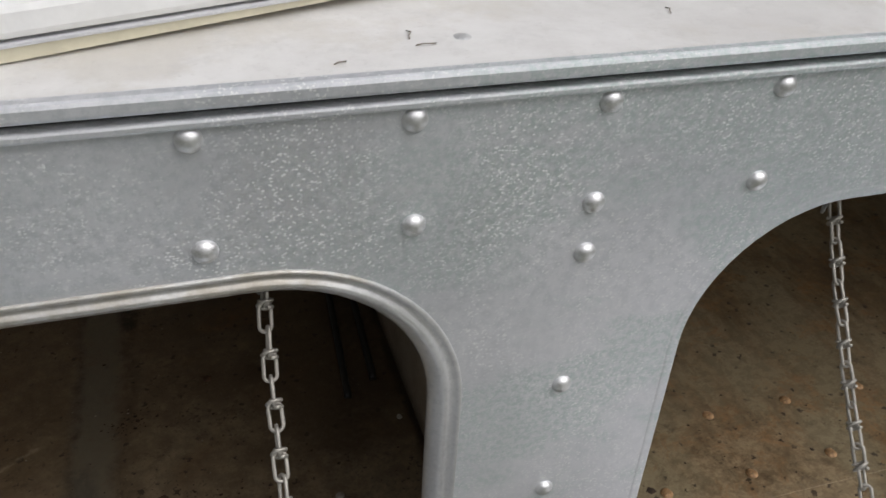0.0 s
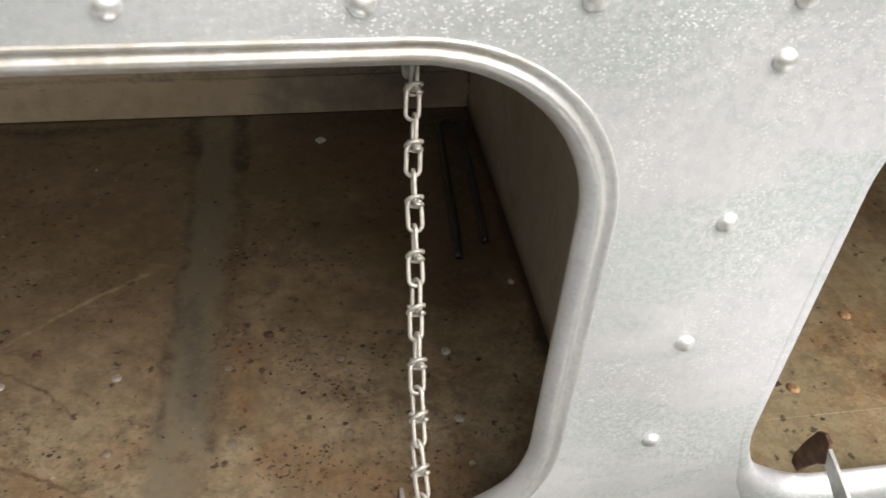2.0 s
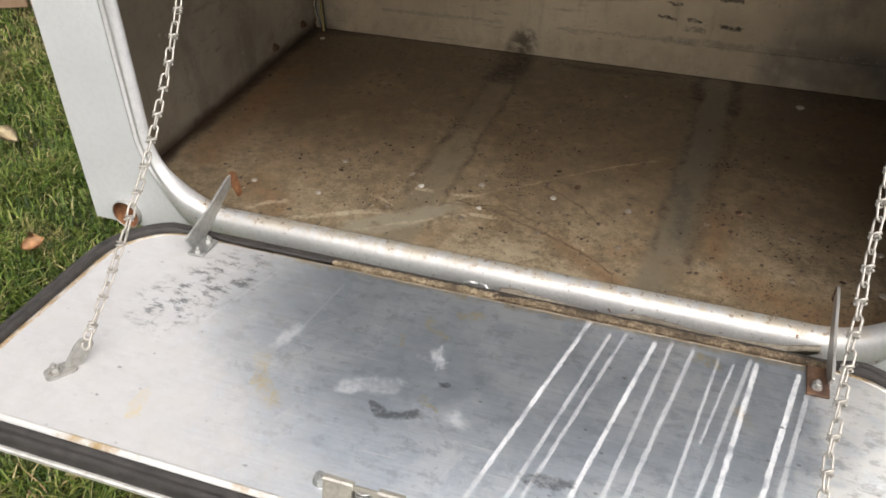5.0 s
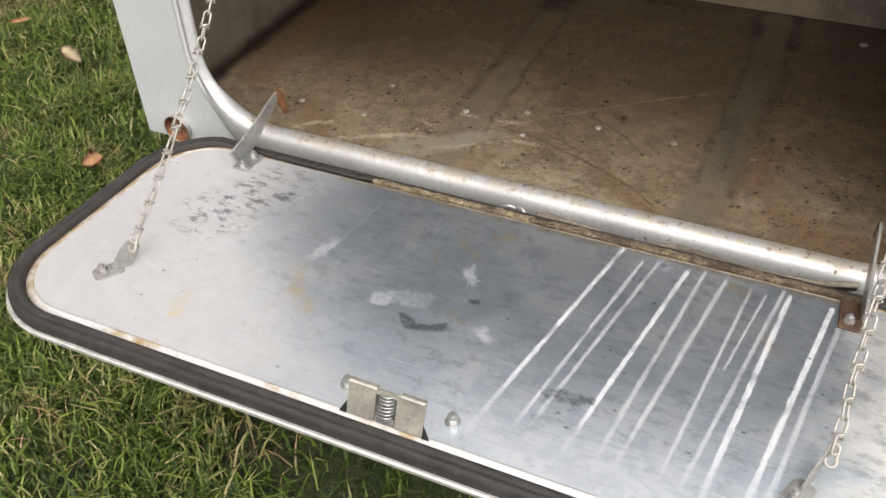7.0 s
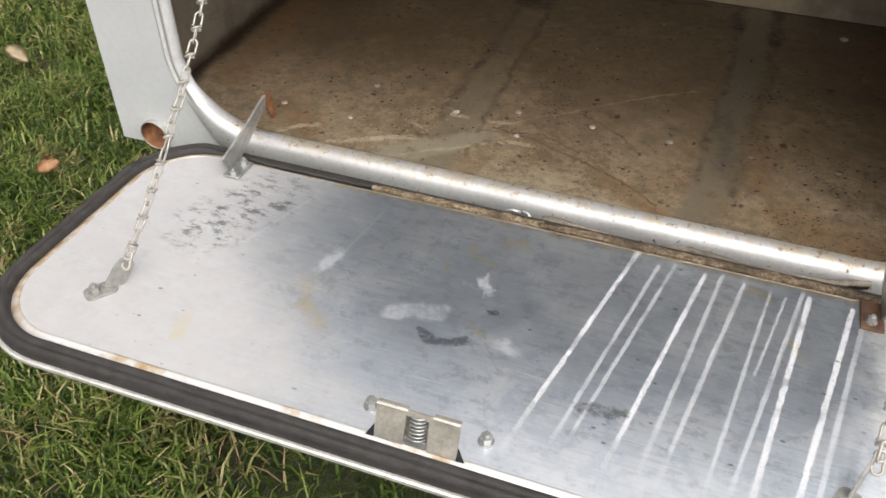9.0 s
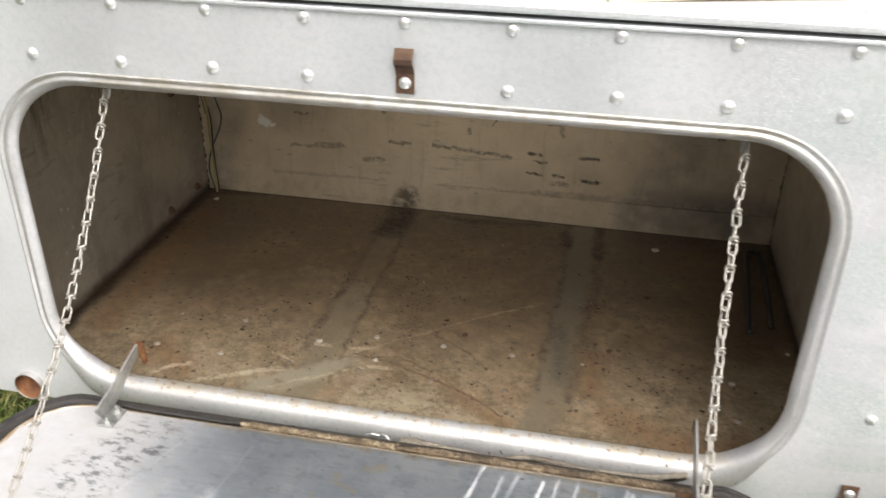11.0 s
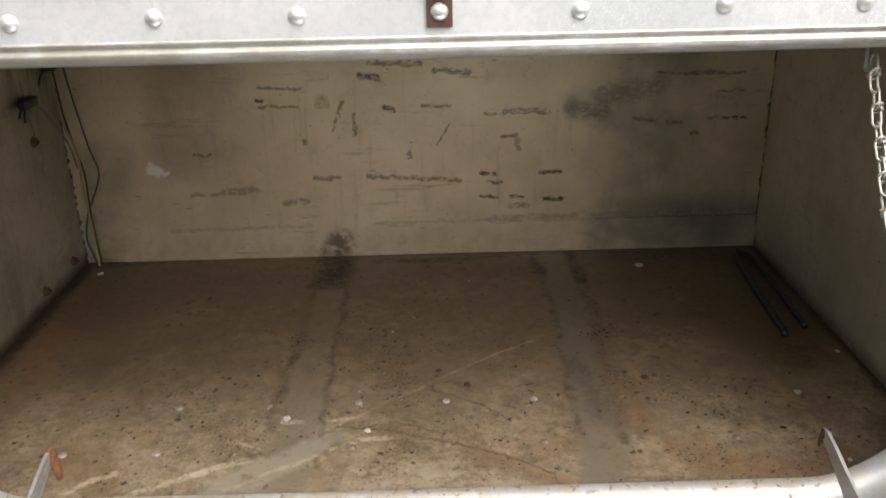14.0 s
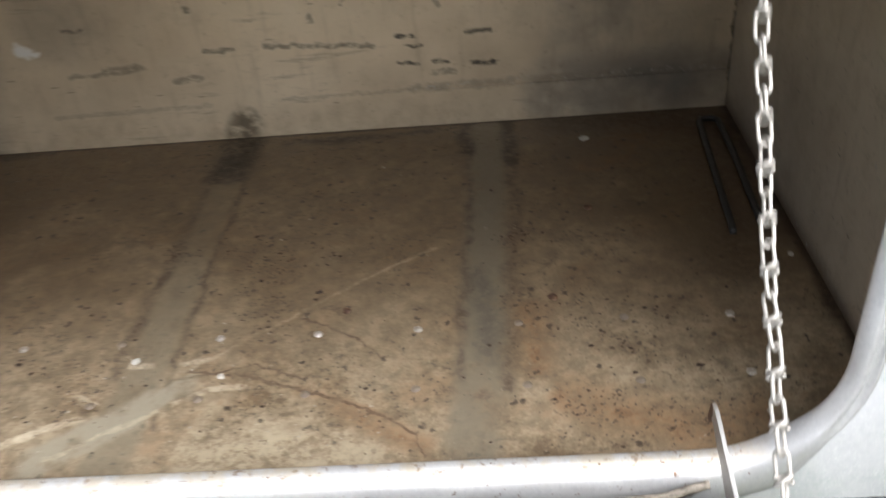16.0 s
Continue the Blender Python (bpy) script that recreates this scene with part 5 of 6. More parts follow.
def strap(x, z, flip, label):
    """A bent rusty catch strap on one rivet."""
    w = 0.0092
    path = [(-0.001, 0.0), (-0.0016, 0.020), (-0.005, 0.027), (-0.010, 0.031), (-0.011, 0.036), (-0.007, 0.042), (-0.003, 0.045)]
    bm = bmesh.new()
    rows = []
    for y, d in path:
        for dy in (0.0, 0.0014):
            rows.append([bm.verts.new((s * w, y + dy - 0.001, d * flip - 0.011 * flip)) for s in (-1, 1)])
    for k in range(len(path) - 1):
        a, b, c, d = rows[2 * k], rows[2 * k + 1], rows[2 * k + 2], rows[2 * k + 3]
        bm.faces.new((a[0], a[1], c[1], c[0]))
        bm.faces.new((b[0], d[0], d[1], b[1]))
        bm.faces.new((a[0], c[0], d[0], b[0]))
        bm.faces.new((a[1], b[1], d[1], c[1]))
    bm.faces.new((rows[0][0], rows[1][0], rows[1][1], rows[0][1]))
    bm.faces.new((rows[-2][0], rows[-2][1], rows[-1][1], rows[-1][0]))
    bmesh.ops.recalc_face_normals(bm, faces=bm.faces)
    ob = part("catch_strap", bm, RUST, body, label)
    ob.matrix_basis = pose(x, -0.0008, z)
    again("strap_rivet", head.data, ob, pose(0, -0.002, 0, 90))
    return ob


for shift in (0.0, NEXT):
    strap(0.0 + shift, 0.907, 1, "bent rusty brown catch strap above the opening")
    strap(0.505 + shift, 0.474, -1, "bent rusty brown strap hanging below the panel")

# crumbling seal strip below the sill
for shift in (0.0, NEXT):
    bm = bmesh.new()
    pts, rad = [], []
    for k in range(60):
        x = -0.24 + 0.55 * k / 59
        wob = 0.004 * math.sin(x * 31) + 0.003 * math.sin(x * 67 + 1)
        pts.append((x + shift, 0.001 + wob, 0.442 + 0.5 * wob))
        rad.append(0.005 + 0.002 * noise.noise(Vector((x * 40, 0, shift))))
    tube(bm, pts, rad, 8)
    part("sill_seal", bm, FOAM_DARK, body, "crumbling brown foam seal under the sill", smooth=True)

# curled rubber lip that hangs out from under the sill, torn off short at one end, and slivers of zinc caught beside it
LIP_FRONT = [(-0.004, 0.034), (0.014, 0.033), (0.034, 0.0245), (0.075, 0.0225), (0.110, 0.0260), (0.150, 0.0200), (0.175, 0.0235), (0.203, 0.0290), (0.236, 0.0265), (0.290, 0.0220), (0.330, 0.0120)]
LIP_BACK = [(-0.004, 0.014), (0.014, 0.013), (0.034, 0.0175), (0.075, 0.0185), (0.110, 0.0205), (0.150, 0.0140), (0.203, 0.0175), (0.236, 0.0155), (0.290, 0.0140), (0.330, 0.0060)]


def eased(x, stops):
    """The value at x on a smooth line through the stops."""
    for (xa, va), (xb, vb) in zip(stops, stops[1:]):
        if x <= xb:
            u = min(1.0, max(0.0, (x - xa) / (xb - xa)))
            return va + (vb - va) * u * u * (3 - 2 * u)
    return stops[-1][1]


for shift in (0.0, NEXT):
    bm = bmesh.new()
    loops = []
    for k in range(121):
        x = -0.004 + 0.334 * k / 120
        out = eased(x, LIP_FRONT) + 0.0010 * noise.noise(Vector((x * 70, 2, shift)))
        z = 0.4700 + 0.0022 * math.sin(x * 41 + 0.8) + 0.0008 * noise.noise(Vector((x * 120, 5, shift)))
        back = eased(x, LIP_BACK)
        w = out - back
        ring_points = [(-back + 0.004, z - 0.014), (-back - 0.02 * w, z + 0.0002), (-back - 0.2 * w, z + 0.0020), (-back - 0.5 * w, z + 0.0028), (-back - 0.8 * w, z + 0.0016), (-out, z - 0.0008), (-out + 0.1 * w, z - 0.0030), (-back - 0.5 * w, z - 0.0022), (-back + 0.001, z - 0.016)]
        skew = -0.005 if k == 0 else 0.0
        loops.append([(x + shift + skew * (1 + y / out), y, h) for y, h in ring_points])
    swept(bm, loops, True)
    part("sill_lip", bm, LIP, body, "curled grey-tan rubber lip hanging under the sill", smooth=True)
    for pts in ([(-0.046, -0.024, 0.4745), (-0.038, -0.0225, 0.4765), (-0.030, -0.0225, 0.4755)], [(-0.028, -0.0215, 0.4765), (-0.021, -0.0225, 0.4755), (-0.0165, -0.0265, 0.4725)]):
        part("zinc_sliver", tube(bmesh.new(), [(x + shift, y, z) for x, y, z in pts], 0.0017, 6), RIVET, body, "bright sliver of torn zinc foil", smooth=True)

# added dark sheet that hides the grass in the gap between sill and door
for shift in (0.0, NEXT):
    part("gap_backing", boxed(-0.34 + shift, -0.0680, 0.4390, 0.345 + shift, -0.0002, 0.4410), SEAL, body, "added dark sheet behind the gap under the sill")

# ---- locker doors ----
DOOR_A, DOOR_B = 0.496, -0.03
DOOR_TURN = math.degrees(math.atan(DOOR_B))


def locker_door(shift, label):
    """A drop-down door lying open. Its own x runs along the panel, y towards the panel, z up from the inner face."""
    door = thing("locker_door", label, "locker door", "locker doors", at=pose(shift, 0, DOOR_A, DOOR_TURN, 0, 0))
    x0, x1, y0, y1 = -0.442, 0.419, -0.3785, -0.061
    r = 0.080

    def ring(out, z, worn=0.0):
        pts = []
        for x, y in round_rect(x0 - out, y0 - out, x1 + out, y1 + out, r + out, 12):
            pts.append((x, y, z))
        fine = []
        for a, b in zip(pts, pts[1:] + pts[:1]):
            n = 40 if abs(b[0] - a[0]) > 0.3 else 1
            for k in range(n):
                x, y = a[0] + (b[0] - a[0]) * k / n, a[1] + (b[1] - a[1]) * k / n
                dip = worn * max(0.0, min(1.0, (y + 0.086) / 0.02)) * max(0.0, min(1.0, (x + 0.40) / 0.1)) * max(0.0, min(1.0, (0.36 - x) / 0.05))
                fine.append((x, y, z - dip * (0.8 + 0.5 * noise.noise(Vector((x * 30, 0, shift))))))
        return fine

    bm = bmesh.new()
    swept(bm, [ring(-0.009, -0.0004), ring(-0.009, 0.0)])
    bm.faces.new([bm.verts.new(p) for p in ring(-0.009, 0.0)])
    bmesh.ops.remove_doubles(bm, verts=list(bm.verts), dist=1e-5)
    bmesh.ops.recalc_face_normals(bm, faces=bm.faces)
    part("inner_pan", bm, PAN, door, "scuffed bright aluminium inner pan with white drip marks")
    bm = bmesh.new()
    swept(bm, [ring(-0.0092, -0.0012), ring(-0.0092, 0.0003), ring(-0.0075, 0.0007, 0.0012), ring(-0.0045, -0.0002, 0.004), ring(-0.001, -0.0022, 0.004), ring(0.0005, -0.0050, 0.004)])
    part("pan_edge", bm, GLUE, door, "bright sloping pan edge with rust-stained glue", smooth=True)
    bm = bmesh.new()
    prof = [(-0.001, -0.006), (-0.0008, 0.0008), (0.001, 0.0040), (0.0036, 0.0052), (0.0062, 0.0042), (0.0078, 0.0033), (0.0095, 0.0042), (0.0120, 0.0048), (0.0146, 0.0030), (0.0158, -0.002), (0.0158, -0.008)]
    swept(bm, [ring(o, z, 0.024) for o, z in prof])
    part("seal", bm, SEAL, door, "double-ribbed black rubber seal", smooth=True)
    bm = bmesh.new()
    swept(bm, [ring(0.012, -0.0085), ring(0.0180, -0.0080), ring(0.0195, -0.0092), ring(0.0195, -0.0125), ring(0.017, -0.0145)])
    bm.faces.new([bm.verts.new(p) for p in ring(0.017, -0.0145)])
    bmesh.ops.remove_doubles(bm, verts=list(bm.verts), dist=1e-5)
    bmesh.ops.recalc_face_normals(bm, faces=bm.faces)
    part("outer_skin", bm, EDGE, door, "bright folded edge of the outer skin")
    # perished foam along the hinge side: a crumbly strip against the pan and a curled lip under the sill
    def strip(first, last, near, far, lift, mat, seed, label, drop=0.006, blunt=False):
        bm = bmesh.new()
        rows, n, m = [], 120, 7
        for k in range(n):
            x = first + (last - first) * k / (n - 1)
            fade = min(1.0, 8 * k / n, 8 * (n - 1 - k) / n)
            fade = 1.0 if blunt else fade
            rough = min(1.3, (far - near) / 0.009)
            a = near + rough * 0.0012 * noise.noise(Vector((x * 90, seed, shift)))
            b = a + (far - near) * (0.25 + 0.75 * fade) + rough * 0.0030 * noise.noise(Vector((x * 45, seed + 4, shift))) + rough * 0.0012 * noise.noise(Vector((x * 160, seed, shift)))
            row = []
            for j in range(m):
                u = j / (m - 1)
                y = a + (b - a) * u
                hump = lift * fade * math.sin(math.pi * (0.12 + 0.76 * u)) + 0.0016 * noise.noise(Vector((x * 170, y * 170, seed)))
                row.append(bm.verts.new((x, y, hump - (drop if j in (0, m - 1) else 0.0))))
            rows.append(row)
        for r, q in zip(rows, rows[1:]):
            for j in range(m - 1):
                bm.faces.new((r[j], q[j], q[j + 1], r[j + 1]))
        bmesh.ops.recalc_face_normals(bm, faces=bm.faces)
        bmesh.ops.solidify(bm, geom=list(bm.faces), thickness=0.0012)
        return part("torn_seal", bm, mat, door, label, smooth=True)

    strip(-0.188, 0.004, -0.0628, -0.0550, -0.0004, FOAM, 1.0, "crumbling tan foam left along the hinge", blunt=True)
    strip(-0.34, -0.186, -0.0600, -0.0520, -0.0030, SEAL, 3.0, "flattened black seal along the hinge")
    strip(0.0, 0.335, -0.0622, -0.0530, -0.0014, FOAM_DARK, 5.0, "hardened brown foam left along the hinge")

    # latch at the middle of the outer edge
    cx = -0.016
    latch = part("latch", plate([(-0.034, 0.0), (-0.0095, 0.0), (-0.0095, 0.026), (0.0095, 0.026), (0.0095, 0.0), (0.034, 0.0), (0.034, 0.031), (-0.034, 0.031)], 0.0016, "y", 0.0), LATCH, door, "bent zinc-plated spring latch plate")
    latch.matrix_basis = pose(cx, -0.3725, 0.001, -20)
    for a, b in ((-0.034, -0.0085), (0.0125, 0.034)):
        part("latch_lip", plate([(-0.0010, 0.0300), (-0.0022, 0.0296), (-0.0027, 0.0306), (-0.0010, 0.0322), (0.0030, 0.0328), (0.0034, 0.0316), (0.0006, 0.0308)], b - a, "x", (a + b) / 2), LATCH, latch)
    part("latch_tab", plate([(0.0, 0.0290), (0.0050, 0.0270), (0.0052, 0.0284), (0.0, 0.0304)], 0.0200, "x", 0.002), LATCH, latch)
    part("latch_back", boxed(-0.031, 0.0085, 0.0, 0.031, 0.0098, 0.024, bevel=0.0004, segments=1), LATCH, latch)
    for sx in (-1, 1):
        part("latch_slot", plate([(sx * 0.034, 0.0), (sx * 0.041, 0.0), (sx * 0.0345, 0.012)], 0.0006, "y", -0.001), BLACK, latch, "dark slot beside the latch plate")
    bm = bmesh.new()
    tube(bm, [(0.0064 * math.cos(a), 0.0026 + 0.0058 * math.sin(a), 0.005 + 0.0225 * k / 112) for k in range(113) for a in (k * math.tau * 7 / 112,)], 0.0010, 6)
    part("spring", bm, ZINC, latch, "small coil spring", smooth=True)
    part("bolt_tongue", boxed(-0.0085, 0.0005, -0.002, 0.0085, 0.0045, 0.006, bevel=0.0006, segments=1), ZINC, latch)
    for x, y in ((-0.064, -0.345), (0.034, -0.347)):
        b = part("latch_bolt", bolt(0.0055, 0.010), ZINC, door)
        b.matrix_basis = pose(x, y, 0.0002)

    # gooseneck hinge arms
    for x, mat, rustier in ((-0.386 if shift else -0.347, ZINC, False), (0.330, RUST_PART, True)):
        mid = [(-0.098, 0.005, 0.030), (-0.082, 0.0110, 0.0265), (-0.060, 0.0190, 0.0200), (-0.039, 0.0280, 0.0155), (-0.018, 0.0370, 0.0130), (-0.002, 0.0430, 0.0105)]
        outline = []
        for k, (y, z, w) in enumerate(mid):
            a, b = mid[max(k - 1, 0)], mid[min(k + 1, len(mid) - 1)]
            d = Vector((b[0] - a[0], b[1] - a[1])).normalized()
            outline.append((y - d.y * w * 0.56, z + d.x * w * 0.56))
        outline.append((0.0035, 0.0480))
        for k, (y, z, w) in reversed(list(enumerate(mid))):
            a, b = mid[max(k - 1, 0)], mid[min(k + 1, len(mid) - 1)]
            d = Vector((b[0] - a[0], b[1] - a[1])).normalized()
            outline.append((y + d.y * w * 0.62, max(0.0006, z - d.x * w * 0.62)))
        arm = part("hinge_arm", plate(outline, 0.0032, "x", x, 0.0005), mat, door, "curved steel hinge arm" if not rustier else "curved rust-spotted steel hinge arm")
        tail = [(-0.005, 0.037), (-0.001, 0.0486), (0.004, 0.0500), (0.009, 0.046), (0.0135, 0.032), (0.0165, 0.018), (0.0155, 0.012), (0.009, 0.012), (0.006, 0.020), (0.001, 0.030)]
        if rustier:
            tail = [(0.55 * y, 0.046 + 0.55 * (z - 0.046)) for y, z in tail]
        elif shift:
            tail = [(0.002 + 1.5 * (y - 0.002), 0.040 + 1.5 * (z - 0.040)) for y, z in tail]
        part("arm_end", plate(tail, 0.0034, "x", x, 0.0004), RUST_RED if not rustier and shift == 0 else RUST, arm, "rusted inner end of the hinge arm")
        side = 1 if x < 0 else -1
        part("arm_foot", boxed(x - 0.0012, -0.104, 0.0004, x + side * 0.019, -0.070, 0.0034, bevel=0.0008, segments=1) if side > 0 else boxed(x - 0.019, -0.110, 0.0004, x + 0.0012, -0.070, 0.0034, bevel=0.0008, segments=1),
             ZINC if side > 0 else RUST, arm, "" if side > 0 else "red-brown rusted foot plate")
        for yy in (-0.099, -0.077) if side > 0 else (-0.100,):
            b = part("arm_bolt", bolt(0.0043, 0.008), ZINC if side > 0 else RUST_PART, arm)
            b.matrix_basis = pose(x + side * 0.0105, yy, 0.0034)

    # tabs that take the chains
    for x, base, turn in ((-0.349, -0.299, -35), (0.302, -0.301, -25)):
        tab = part("chain_tab", plate([(-0.0080, 0.0), (0.0080, 0.0), (0.0090, 0.022), (0.0075, 0.030), (0.003, 0.0345), (-0.003, 0.0345), (-0.0075, 0.030), (-0.0090, 0.022)], 0.0024, "x", 0.0, 0.0004), DULL, door, "upright zinc-plated chain tab")
        tab.matrix_basis = pose(x, base, 0.0, 0, 0, turn) @ pose(0, 0, 0, -40)
        foot = part("tab_foot", plate(round_rect(-0.009, -0.025, 0.009, 0.005, 0.006, 4), 0.0024, "z", 0.0014), DULL, tab)
        foot.matrix_basis = pose(0, 0, 0, 40)
        b = part("tab_bolt", bolt(0.0052, 0.009), RUST_PART, foot)
        b.matrix_basis = pose(0, -0.015, 0.0026)
    return door


locker_door(0.0, "open drop-down locker door, scuffed aluminium with drip marks")
locker_door(NEXT, "open drop-down locker door of the neighbouring locker")

# ---- chains ----
LINK = 0.0275
WIRE = 0.00115


def link_mesh():
    """Two wire loops at right angles, tied by a coil in the middle."""
    bm = bmesh.new()

    def loop(turned, low, high, half):
        pts = []
        for k in range(18):
            a = math.tau * k / 18
            cz = high - half if math.sin(a) > 0 else low + half
            u, z = half * math.cos(a), cz + half * math.sin(a)
            pts.append((u, 0, z) if not turned else (0, u, z))
        return pts

    tube(bm, loop(False, -0.0008, 0.0152, 0.0036), WIRE, 7, True)
    tube(bm, loop(True, -0.0152, 0.0008, 0.0036), WIRE, 7, True)
    tube(bm, [(0.0042 * math.cos(a), 0.0038 * math.sin(a), -0.0030 + 0.0060 * k / 20 + 0.0018 * math.cos(a)) for k in range(21) for a in (k * math.tau * 1.6 / 20,)], WIRE * 1.05, 6)
    mesh = bpy.data.meshes.new("link")
    bm.to_mesh(mesh)
    bm.free()
    mesh.materials.append(CHAIN)
    mesh.polygons.foreach_set("use_smooth", [True] * len(mesh.polygons))
    return mesh


LINK_MESH = link_mesh()


def chain(top, foot, seed, label):
    rng = random.Random(seed)
    top, foot = Vector(top), Vector(foot)
    whole = foot - top
    n = round(whole.length / LINK)
    ob = thing("chain", label, "chain", "door chains", at=Matrix.Translation(top))
    q = (-whole).to_track_quat("Z", "Y").to_matrix().to_4x4()
    twist = rng.uniform(0, 360)
    for k in range(n):
        u = (k + 0.5) / n
        sag = Vector((0, 0.020, -0.018)) * (4 * u * (1 - u))
        twist += rng.uniform(-16, 30)
        lean = (-whole - Vector((0, 0.020, -0.018)) * 4 * (1 - 2 * u)).to_track_quat("Z", "Y").to_matrix().to_4x4()
        again("link", LINK_MESH, ob, Matrix.Translation(whole * u + sag) @ lean @ pose(0, 0, 0, rng.uniform(-4, 4), rng.uniform(-4, 4), twist) @ Matrix.Diagonal((1, 1, 1.015 * whole.length / n / LINK, 1)))
    bm = bmesh.new()
    pts = [(0.004 * math.cos(a), 0, 0.004 * math.sin(a) + 0.006) for a in np.linspace(-2.4, 2.6, 14)] + [(-0.004 * math.cos(a), 0, -0.004 * math.sin(a) - 0.004) for a in np.linspace(-0.6, 3.6, 14)]
    tube(bm, pts, 0.0013, 7)
    hook = part("hook", bm, CHAIN, ob, "bent wire hook", smooth=True)
    hook.matrix_basis = Matrix.Translation(whole * 1.005) @ q
    tab = part("top_tab", plate([(-0.0045, -0.004), (0.0045, -0.004), (0.0048, -0.034), (0.0038, -0.040), (0.0015, -0.0435), (-0.0015, -0.0435), (-0.0038, -0.040), (-0.0048, -0.034)], 0.0022, "y", 0.0, 0.0005), DULL, ob, "flat hanging steel tab that takes the first link")
    tab.matrix_basis = pose(0, 0.0015, 0.031, 4, 0, 35)
    return ob


for shift in (0.0, NEXT):
    for x_top, x_foot, seed in ((-0.348, -0.336, 3) if shift == 0 else (-0.340, -0.352, 3), (0.331, 0.3145, 8)):
        chain((x_top + shift, 0.032, 0.862), (x_foot + shift, -0.282, 0.531), seed + int(shift * 10), "twisted-link zinc chain holding the locker door open")

# ---- wiring in the back corner ----
wires = thing("wiring", "loose yellow and grey wires with a black plug", "wiring")
for name, mat, rad, pts in (("yellow_wire", YELLOW, 0.0017, [(-0.554, 0.628, 0.775), (-0.556, 0.632, 0.745), (-0.554, 0.632, 0.689), (-0.540, 0.633, 0.635), (-0.541, 0.634, 0.589), (-0.539, 0.632, 0.537), (-0.537, 0.630, 0.490), (-0.535, 0.626, 0.452)]),
                            ("teal_wire", TEAL, 0.0015, [(-0.540, 0.634, 0.790), (-0.534, 0.636, 0.723), (-0.523, 0.637, 0.643), (-0.515, 0.637, 0.598), (-0.541, 0.635, 0.536), (-0.550, 0.634, 0.498), (-0.544, 0.632, 0.468), (-0.538, 0.630, 0.452)]),
                            ("plug_lead", GREYWIRE, 0.0015, [(-0.556, 0.545, 0.730), (-0.555, 0.575, 0.716), (-0.552, 0.60, 0.690), (-0.546, 0.625, 0.650), (-0.543, 0.632, 0.61)]),
                            ("drop_lead", GREYWIRE, 0.0013, [(-0.557, 0.540, 0.728), (-0.558, 0.545, 0.705), (-0.558, 0.549, 0.680)]),
                            ("black_wire", BLACK, 0.0017, [(-0.552, 0.630, 0.775), (-0.552, 0.634, 0.730), (-0.550, 0.635, 0.689), (-0.543, 0.636, 0.640), (-0.536, 0.636, 0.600), (-0.537, 0.635, 0.537), (-0.534, 0.632, 0.480), (-0.532, 0.630, 0.452)])):
    fine = []
    for k in range(len(pts) - 1):
        p0, p1, p2, p3 = (Vector(pts[min(max(k + j, 0), len(pts) - 1)]) for j in (-1, 0, 1, 2))
        for s in range(6):
            t = s / 6
            fine.append(0.5 * ((2 * p1) + (p2 - p0) * t + (2 * p0 - 5 * p1 + 4 * p2 - p3) * t * t + (3 * p1 - p0 - 3 * p2 + p3) * t ** 3))
    fine.append(Vector(pts[-1]))
    part(name, tube(bmesh.new(), fine, rad, 8), mat, wires, smooth=True)
def connector(x0, y0, z0, x1, y1, z1, leads, label):
    """A taped black connector with stub leads hanging out of it."""
    bm = boxed(x0, y0, z0, x1, y1, z1, bevel=0.0035)
    for v in bm.verts:
        v.co += 0.0016 * Vector(noise.noise_vector(v.co * 160))
    ob = part("plug", bm, BLACK, wires, label, smooth=True)
    for pts in leads:
        part("stub_lead", tube(bmesh.new(), pts, 0.0015, 6), BLACK, ob, smooth=True)


connector(-0.560, 0.520, 0.725, -0.546, 0.557, 0.739, [[(-0.553, 0.522, 0.731), (-0.551, 0.508, 0.728), (-0.550, 0.498, 0.720)], [(-0.553, 0.524, 0.729), (-0.549, 0.512, 0.720), (-0.548, 0.508, 0.712)]], "black taped connector with stub leads")
connector(-0.560, 0.608, 0.760, -0.540, 0.638, 0.786, [[(-0.552, 0.612, 0.768), (-0.556, 0.598, 0.757), (-0.557, 0.590, 0.746)], [(-0.545, 0.630, 0.780), (-0.536, 0.632, 0.778), (-0.532, 0.632, 0.770)]], "black taped connector in the back corner")

# ---- bent rod lying on the locker floor ----
rod = tagged(part("bent_rod", tube(bmesh.new(), [(0.4375, 0.3395, 0.4528), (0.4385, 0.347, 0.454), (0.444, 0.42, 0.454), (0.457, 0.590, 0.454), (0.462, 0.602, 0.454), (0.474, 0.604, 0.454), (0.482, 0.596, 0.454), (0.480, 0.50, 0.454), (0.472, 0.368, 0.454), (0.471, 0.361, 0.4535)], 0.0042, 8), BLACK, smooth=True),
             "dark thin bent metal rod lying on the locker floor", "rod")

# crumbs and flakes
CRUMB = plain("white_flake", (0.46, 0.44, 0.39), 0.7, 0.0, 0.2, 200, 0.0004)
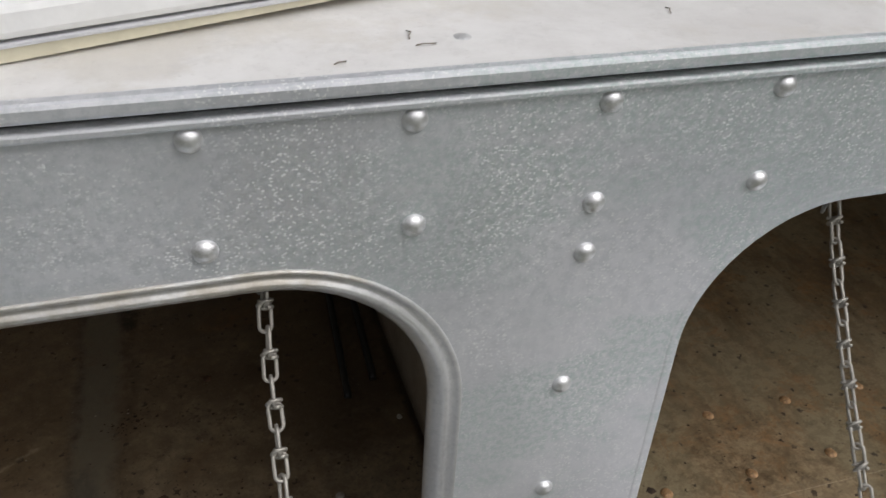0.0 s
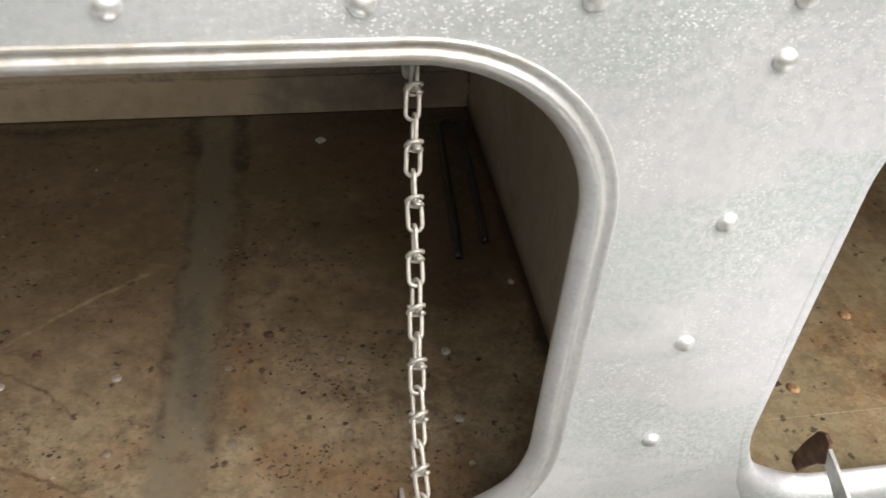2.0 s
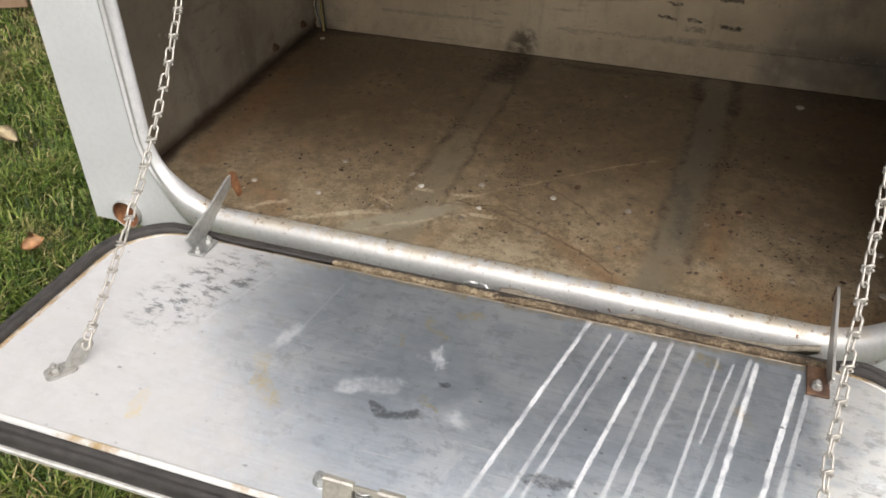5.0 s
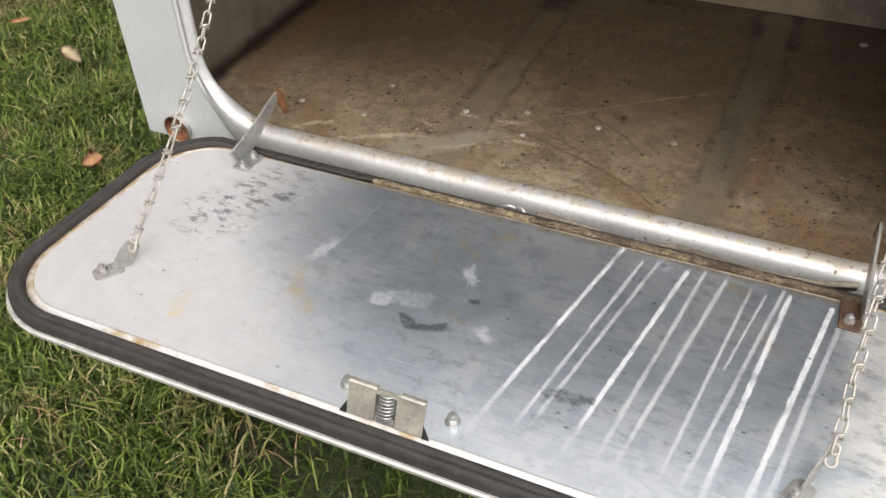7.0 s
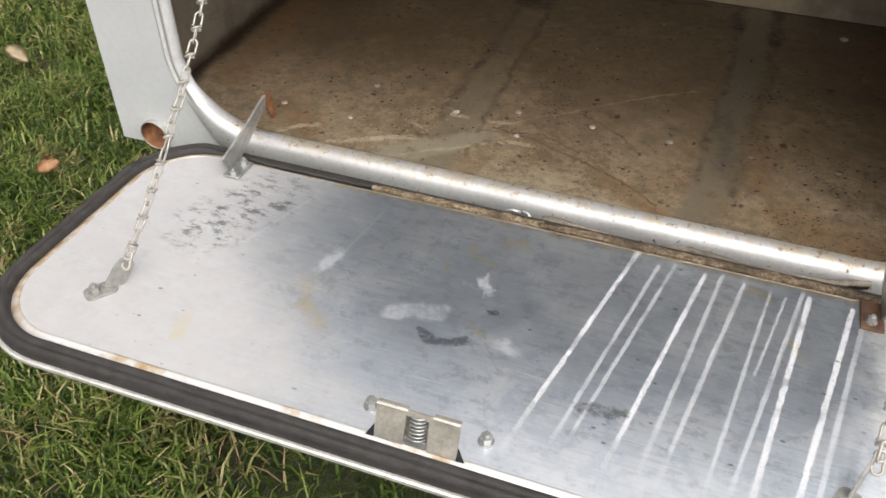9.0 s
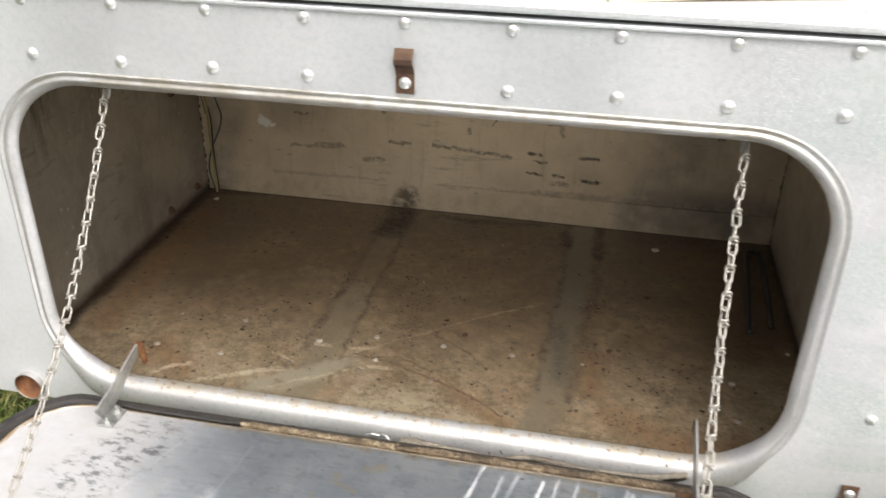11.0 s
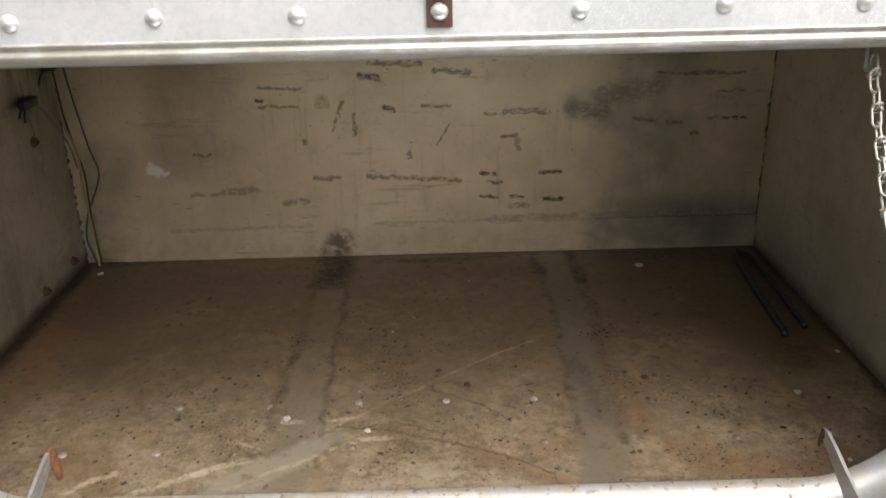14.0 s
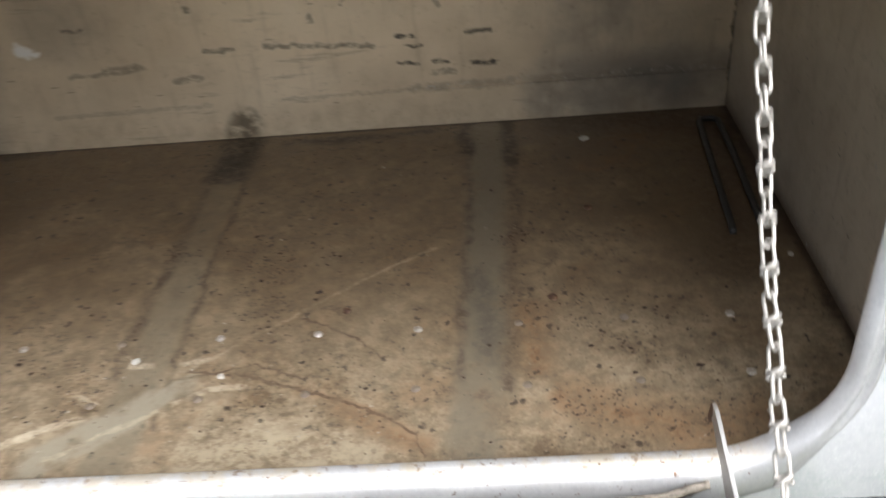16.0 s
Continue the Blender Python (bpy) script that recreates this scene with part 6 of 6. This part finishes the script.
for x, y, r, mat, label in ((0.304, 0.575, 0.006, CRUMB, "small white flake on the locker floor"), (-0.176, 0.184, 0.0042, CRUMB, "small white flake on the locker floor"),
                            (-0.524, 0.598, 0.005, CRUMB, "small white flake in the floor corner"), (0.486, 0.298, 0.0035, CRUMB, "small white flake in the floor corner"), (0.042, 0.535, 0.0016, CRUMB, "small white flake on the locker floor"), (-0.085, 0.157, 0.0036, CRUMB, "small white flake on the locker floor"), (0.026, 0.245, 0.0045, RUST, "brown crumb on the locker floor"), (0.236, 0.249, 0.005, RUST, "brown crumb on the locker floor"),
                            (0.29, 0.41, 0.005, RUST, "brown crumb on the locker floor")):
    bm = bmesh.new()
    bmesh.ops.create_icosphere(bm, subdivisions=2, radius=r)
    for v in bm.verts:
        v.co *= 1 + 0.5 * noise.noise(v.co * 300 + Vector((x * 50, y * 50, 0)))
        v.co.z *= 0.3
    ob = part("debris_flake", bm, mat)
    ob.matrix_basis = pose(x, y, FLOOR_Z + r * 0.22, 0, 0, random.uniform(0, 180))
    tagged(ob, label, "debris", "crumbs on the floor")

def loose_dirt(name, count, seed, size, heaps, material, label, x0, x1):
    """Many small angular crumbs lying on the locker floor, thicker in heaps."""
    rng = np.random.default_rng(seed)
    xy = [np.c_[rng.uniform(x0, x1, count), rng.uniform(0.03, 0.64, count)]]
    for hx, hy, spread, n in heaps:
        xy.append(np.c_[rng.normal(hx, spread, n), rng.normal(hy, 0.7 * spread, n)])
    xy = np.concatenate(xy)
    xy = xy[(xy[:, 0] > x0) & (xy[:, 0] < x1) & (xy[:, 1] > 0.025) & (xy[:, 1] < 0.64)]
    n = len(xy)
    r = size * rng.lognormal(0.0, 0.45, n)
    turn = rng.uniform(0, math.tau, n)
    corners = []
    for k in range(5):
        a = turn + k * math.tau / 5
        reach = r * rng.uniform(0.55, 1.25, n)
        corners.append(np.c_[xy[:, 0] + reach * np.cos(a) * 1.3, xy[:, 1] + reach * np.sin(a), np.full(n, FLOOR_Z + 0.00005)])
    corners.append(np.c_[xy + rng.normal(0, 0.2, (n, 2)) * r[:, None], FLOOR_Z + r * rng.uniform(0.35, 0.8, n)])
    verts = np.stack(corners, 1).reshape(-1, 3)
    faces = (np.arange(n)[:, None, None] * 6 + np.array([(k, (k + 1) % 5, 5) for k in range(5)])).reshape(-1, 3)
    mesh = bpy.data.meshes.new(name)
    mesh.from_pydata(verts.tolist(), [], faces.tolist())
    mesh.materials.append(material)
    return tagged(new(name, mesh), label, "dirt", kind="stuff")


DIRT = plain("dark_crumbs", (0.048, 0.031, 0.020), 0.95, 0.0, 0.5, 150, 0.0004)
GRIT = plain("pale_grit", (0.30, 0.26, 0.20), 0.85, 0.0, 0.4, 150, 0.0004)
loose_dirt("crumbs", 170, 21, 0.00085, [(-0.075, 0.34, 0.050, 140), (-0.05, 0.23, 0.04, 60), (0.29, 0.21, 0.055, 170), (0.31, 0.09, 0.06, 110), (-0.30, 0.22, 0.07, 120), (-0.22, 0.14, 0.035, 70), (0.02, 0.10, 0.06, 40), (-0.188, 0.36, 0.012, 40), (0.205, 0.36, 0.014, 50), (-0.16, 0.60, 0.03, 60), (0.0, 0.58, 0.10, 90)],
           DIRT, "dark brown crumbs and rust scale strewn over the locker floor", WALL_L + 0.01, WALL_R - 0.01)
loose_dirt("grit", 160, 22, 0.0007, [(-0.27, 0.10, 0.06, 60), (0.0, 0.08, 0.06, 50), (-0.10, 0.18, 0.04, 30)], GRIT, "pale fine grit on the locker floor", WALL_L + 0.01, WALL_R - 0.01)
loose_dirt("crumbs", 150, 23, 0.0011, [], DIRT, "dark crumbs on the neighbouring locker floor", WALL_R + 0.01, WALL_R + NEXT - 0.4)

# ---- white lid lying on the deck ----
lid = thing("lid", "white lid with a folded bright edge lying on the deck", "lid", at=pose(0.15, 0.006, 0.989, 0, 0, 17))
part("lid_panel", boxed(0.04, 0.012, 0.016, 1.5, 0.9, 0.026, bevel=0.003), TOP, lid, "pale grey lid sheet")
part("lid_edge", boxed(0.036, 0.0, 0.012, 1.5, 0.018, 0.028, bevel=0.004), WHITE, lid, "white rounded edge moulding")
part("lid_lip", boxed(0.04, 0.004, 0.0075, 1.5, 0.03, 0.0105, bevel=0.001), GALV, lid)
part("lid_seal", plate([(0.04, 0.0), (0.32, 0.006), (0.32, 0.0075), (0.04, 0.0075)], 0.02, "y", 0.016), CREAM, lid, "cream plastic strip under the lid edge")
part("lid_foot", boxed(0.3, 0.2, 0.0, 1.4, 0.8, 0.016, bevel=0.002), CREAM, lid)

for x, y, turn, size in ((0.412, 0.040, 70, 0.005), (0.416, 0.026, -10, 0.005), (0.56, 0.05, 70, 0.004), (0.372, 0.012, 5, 0.003)):
    bm = tube(bmesh.new(), [(-size, 0, 0.0), (-0.3 * size, 0.12 * size, 0.0006), (0.4 * size, 0.0, 0.0008), (size, 0.5 * size, 0.0002)], 0.00035, 6)
    ob = tagged(part("twig", bm, TWIG, smooth=True), "tiny dry grey-brown twig lying on the deck", "twig", "twigs on the deck")
    ob.matrix_basis = pose(x, y, 0.9896, 0, 0, turn)
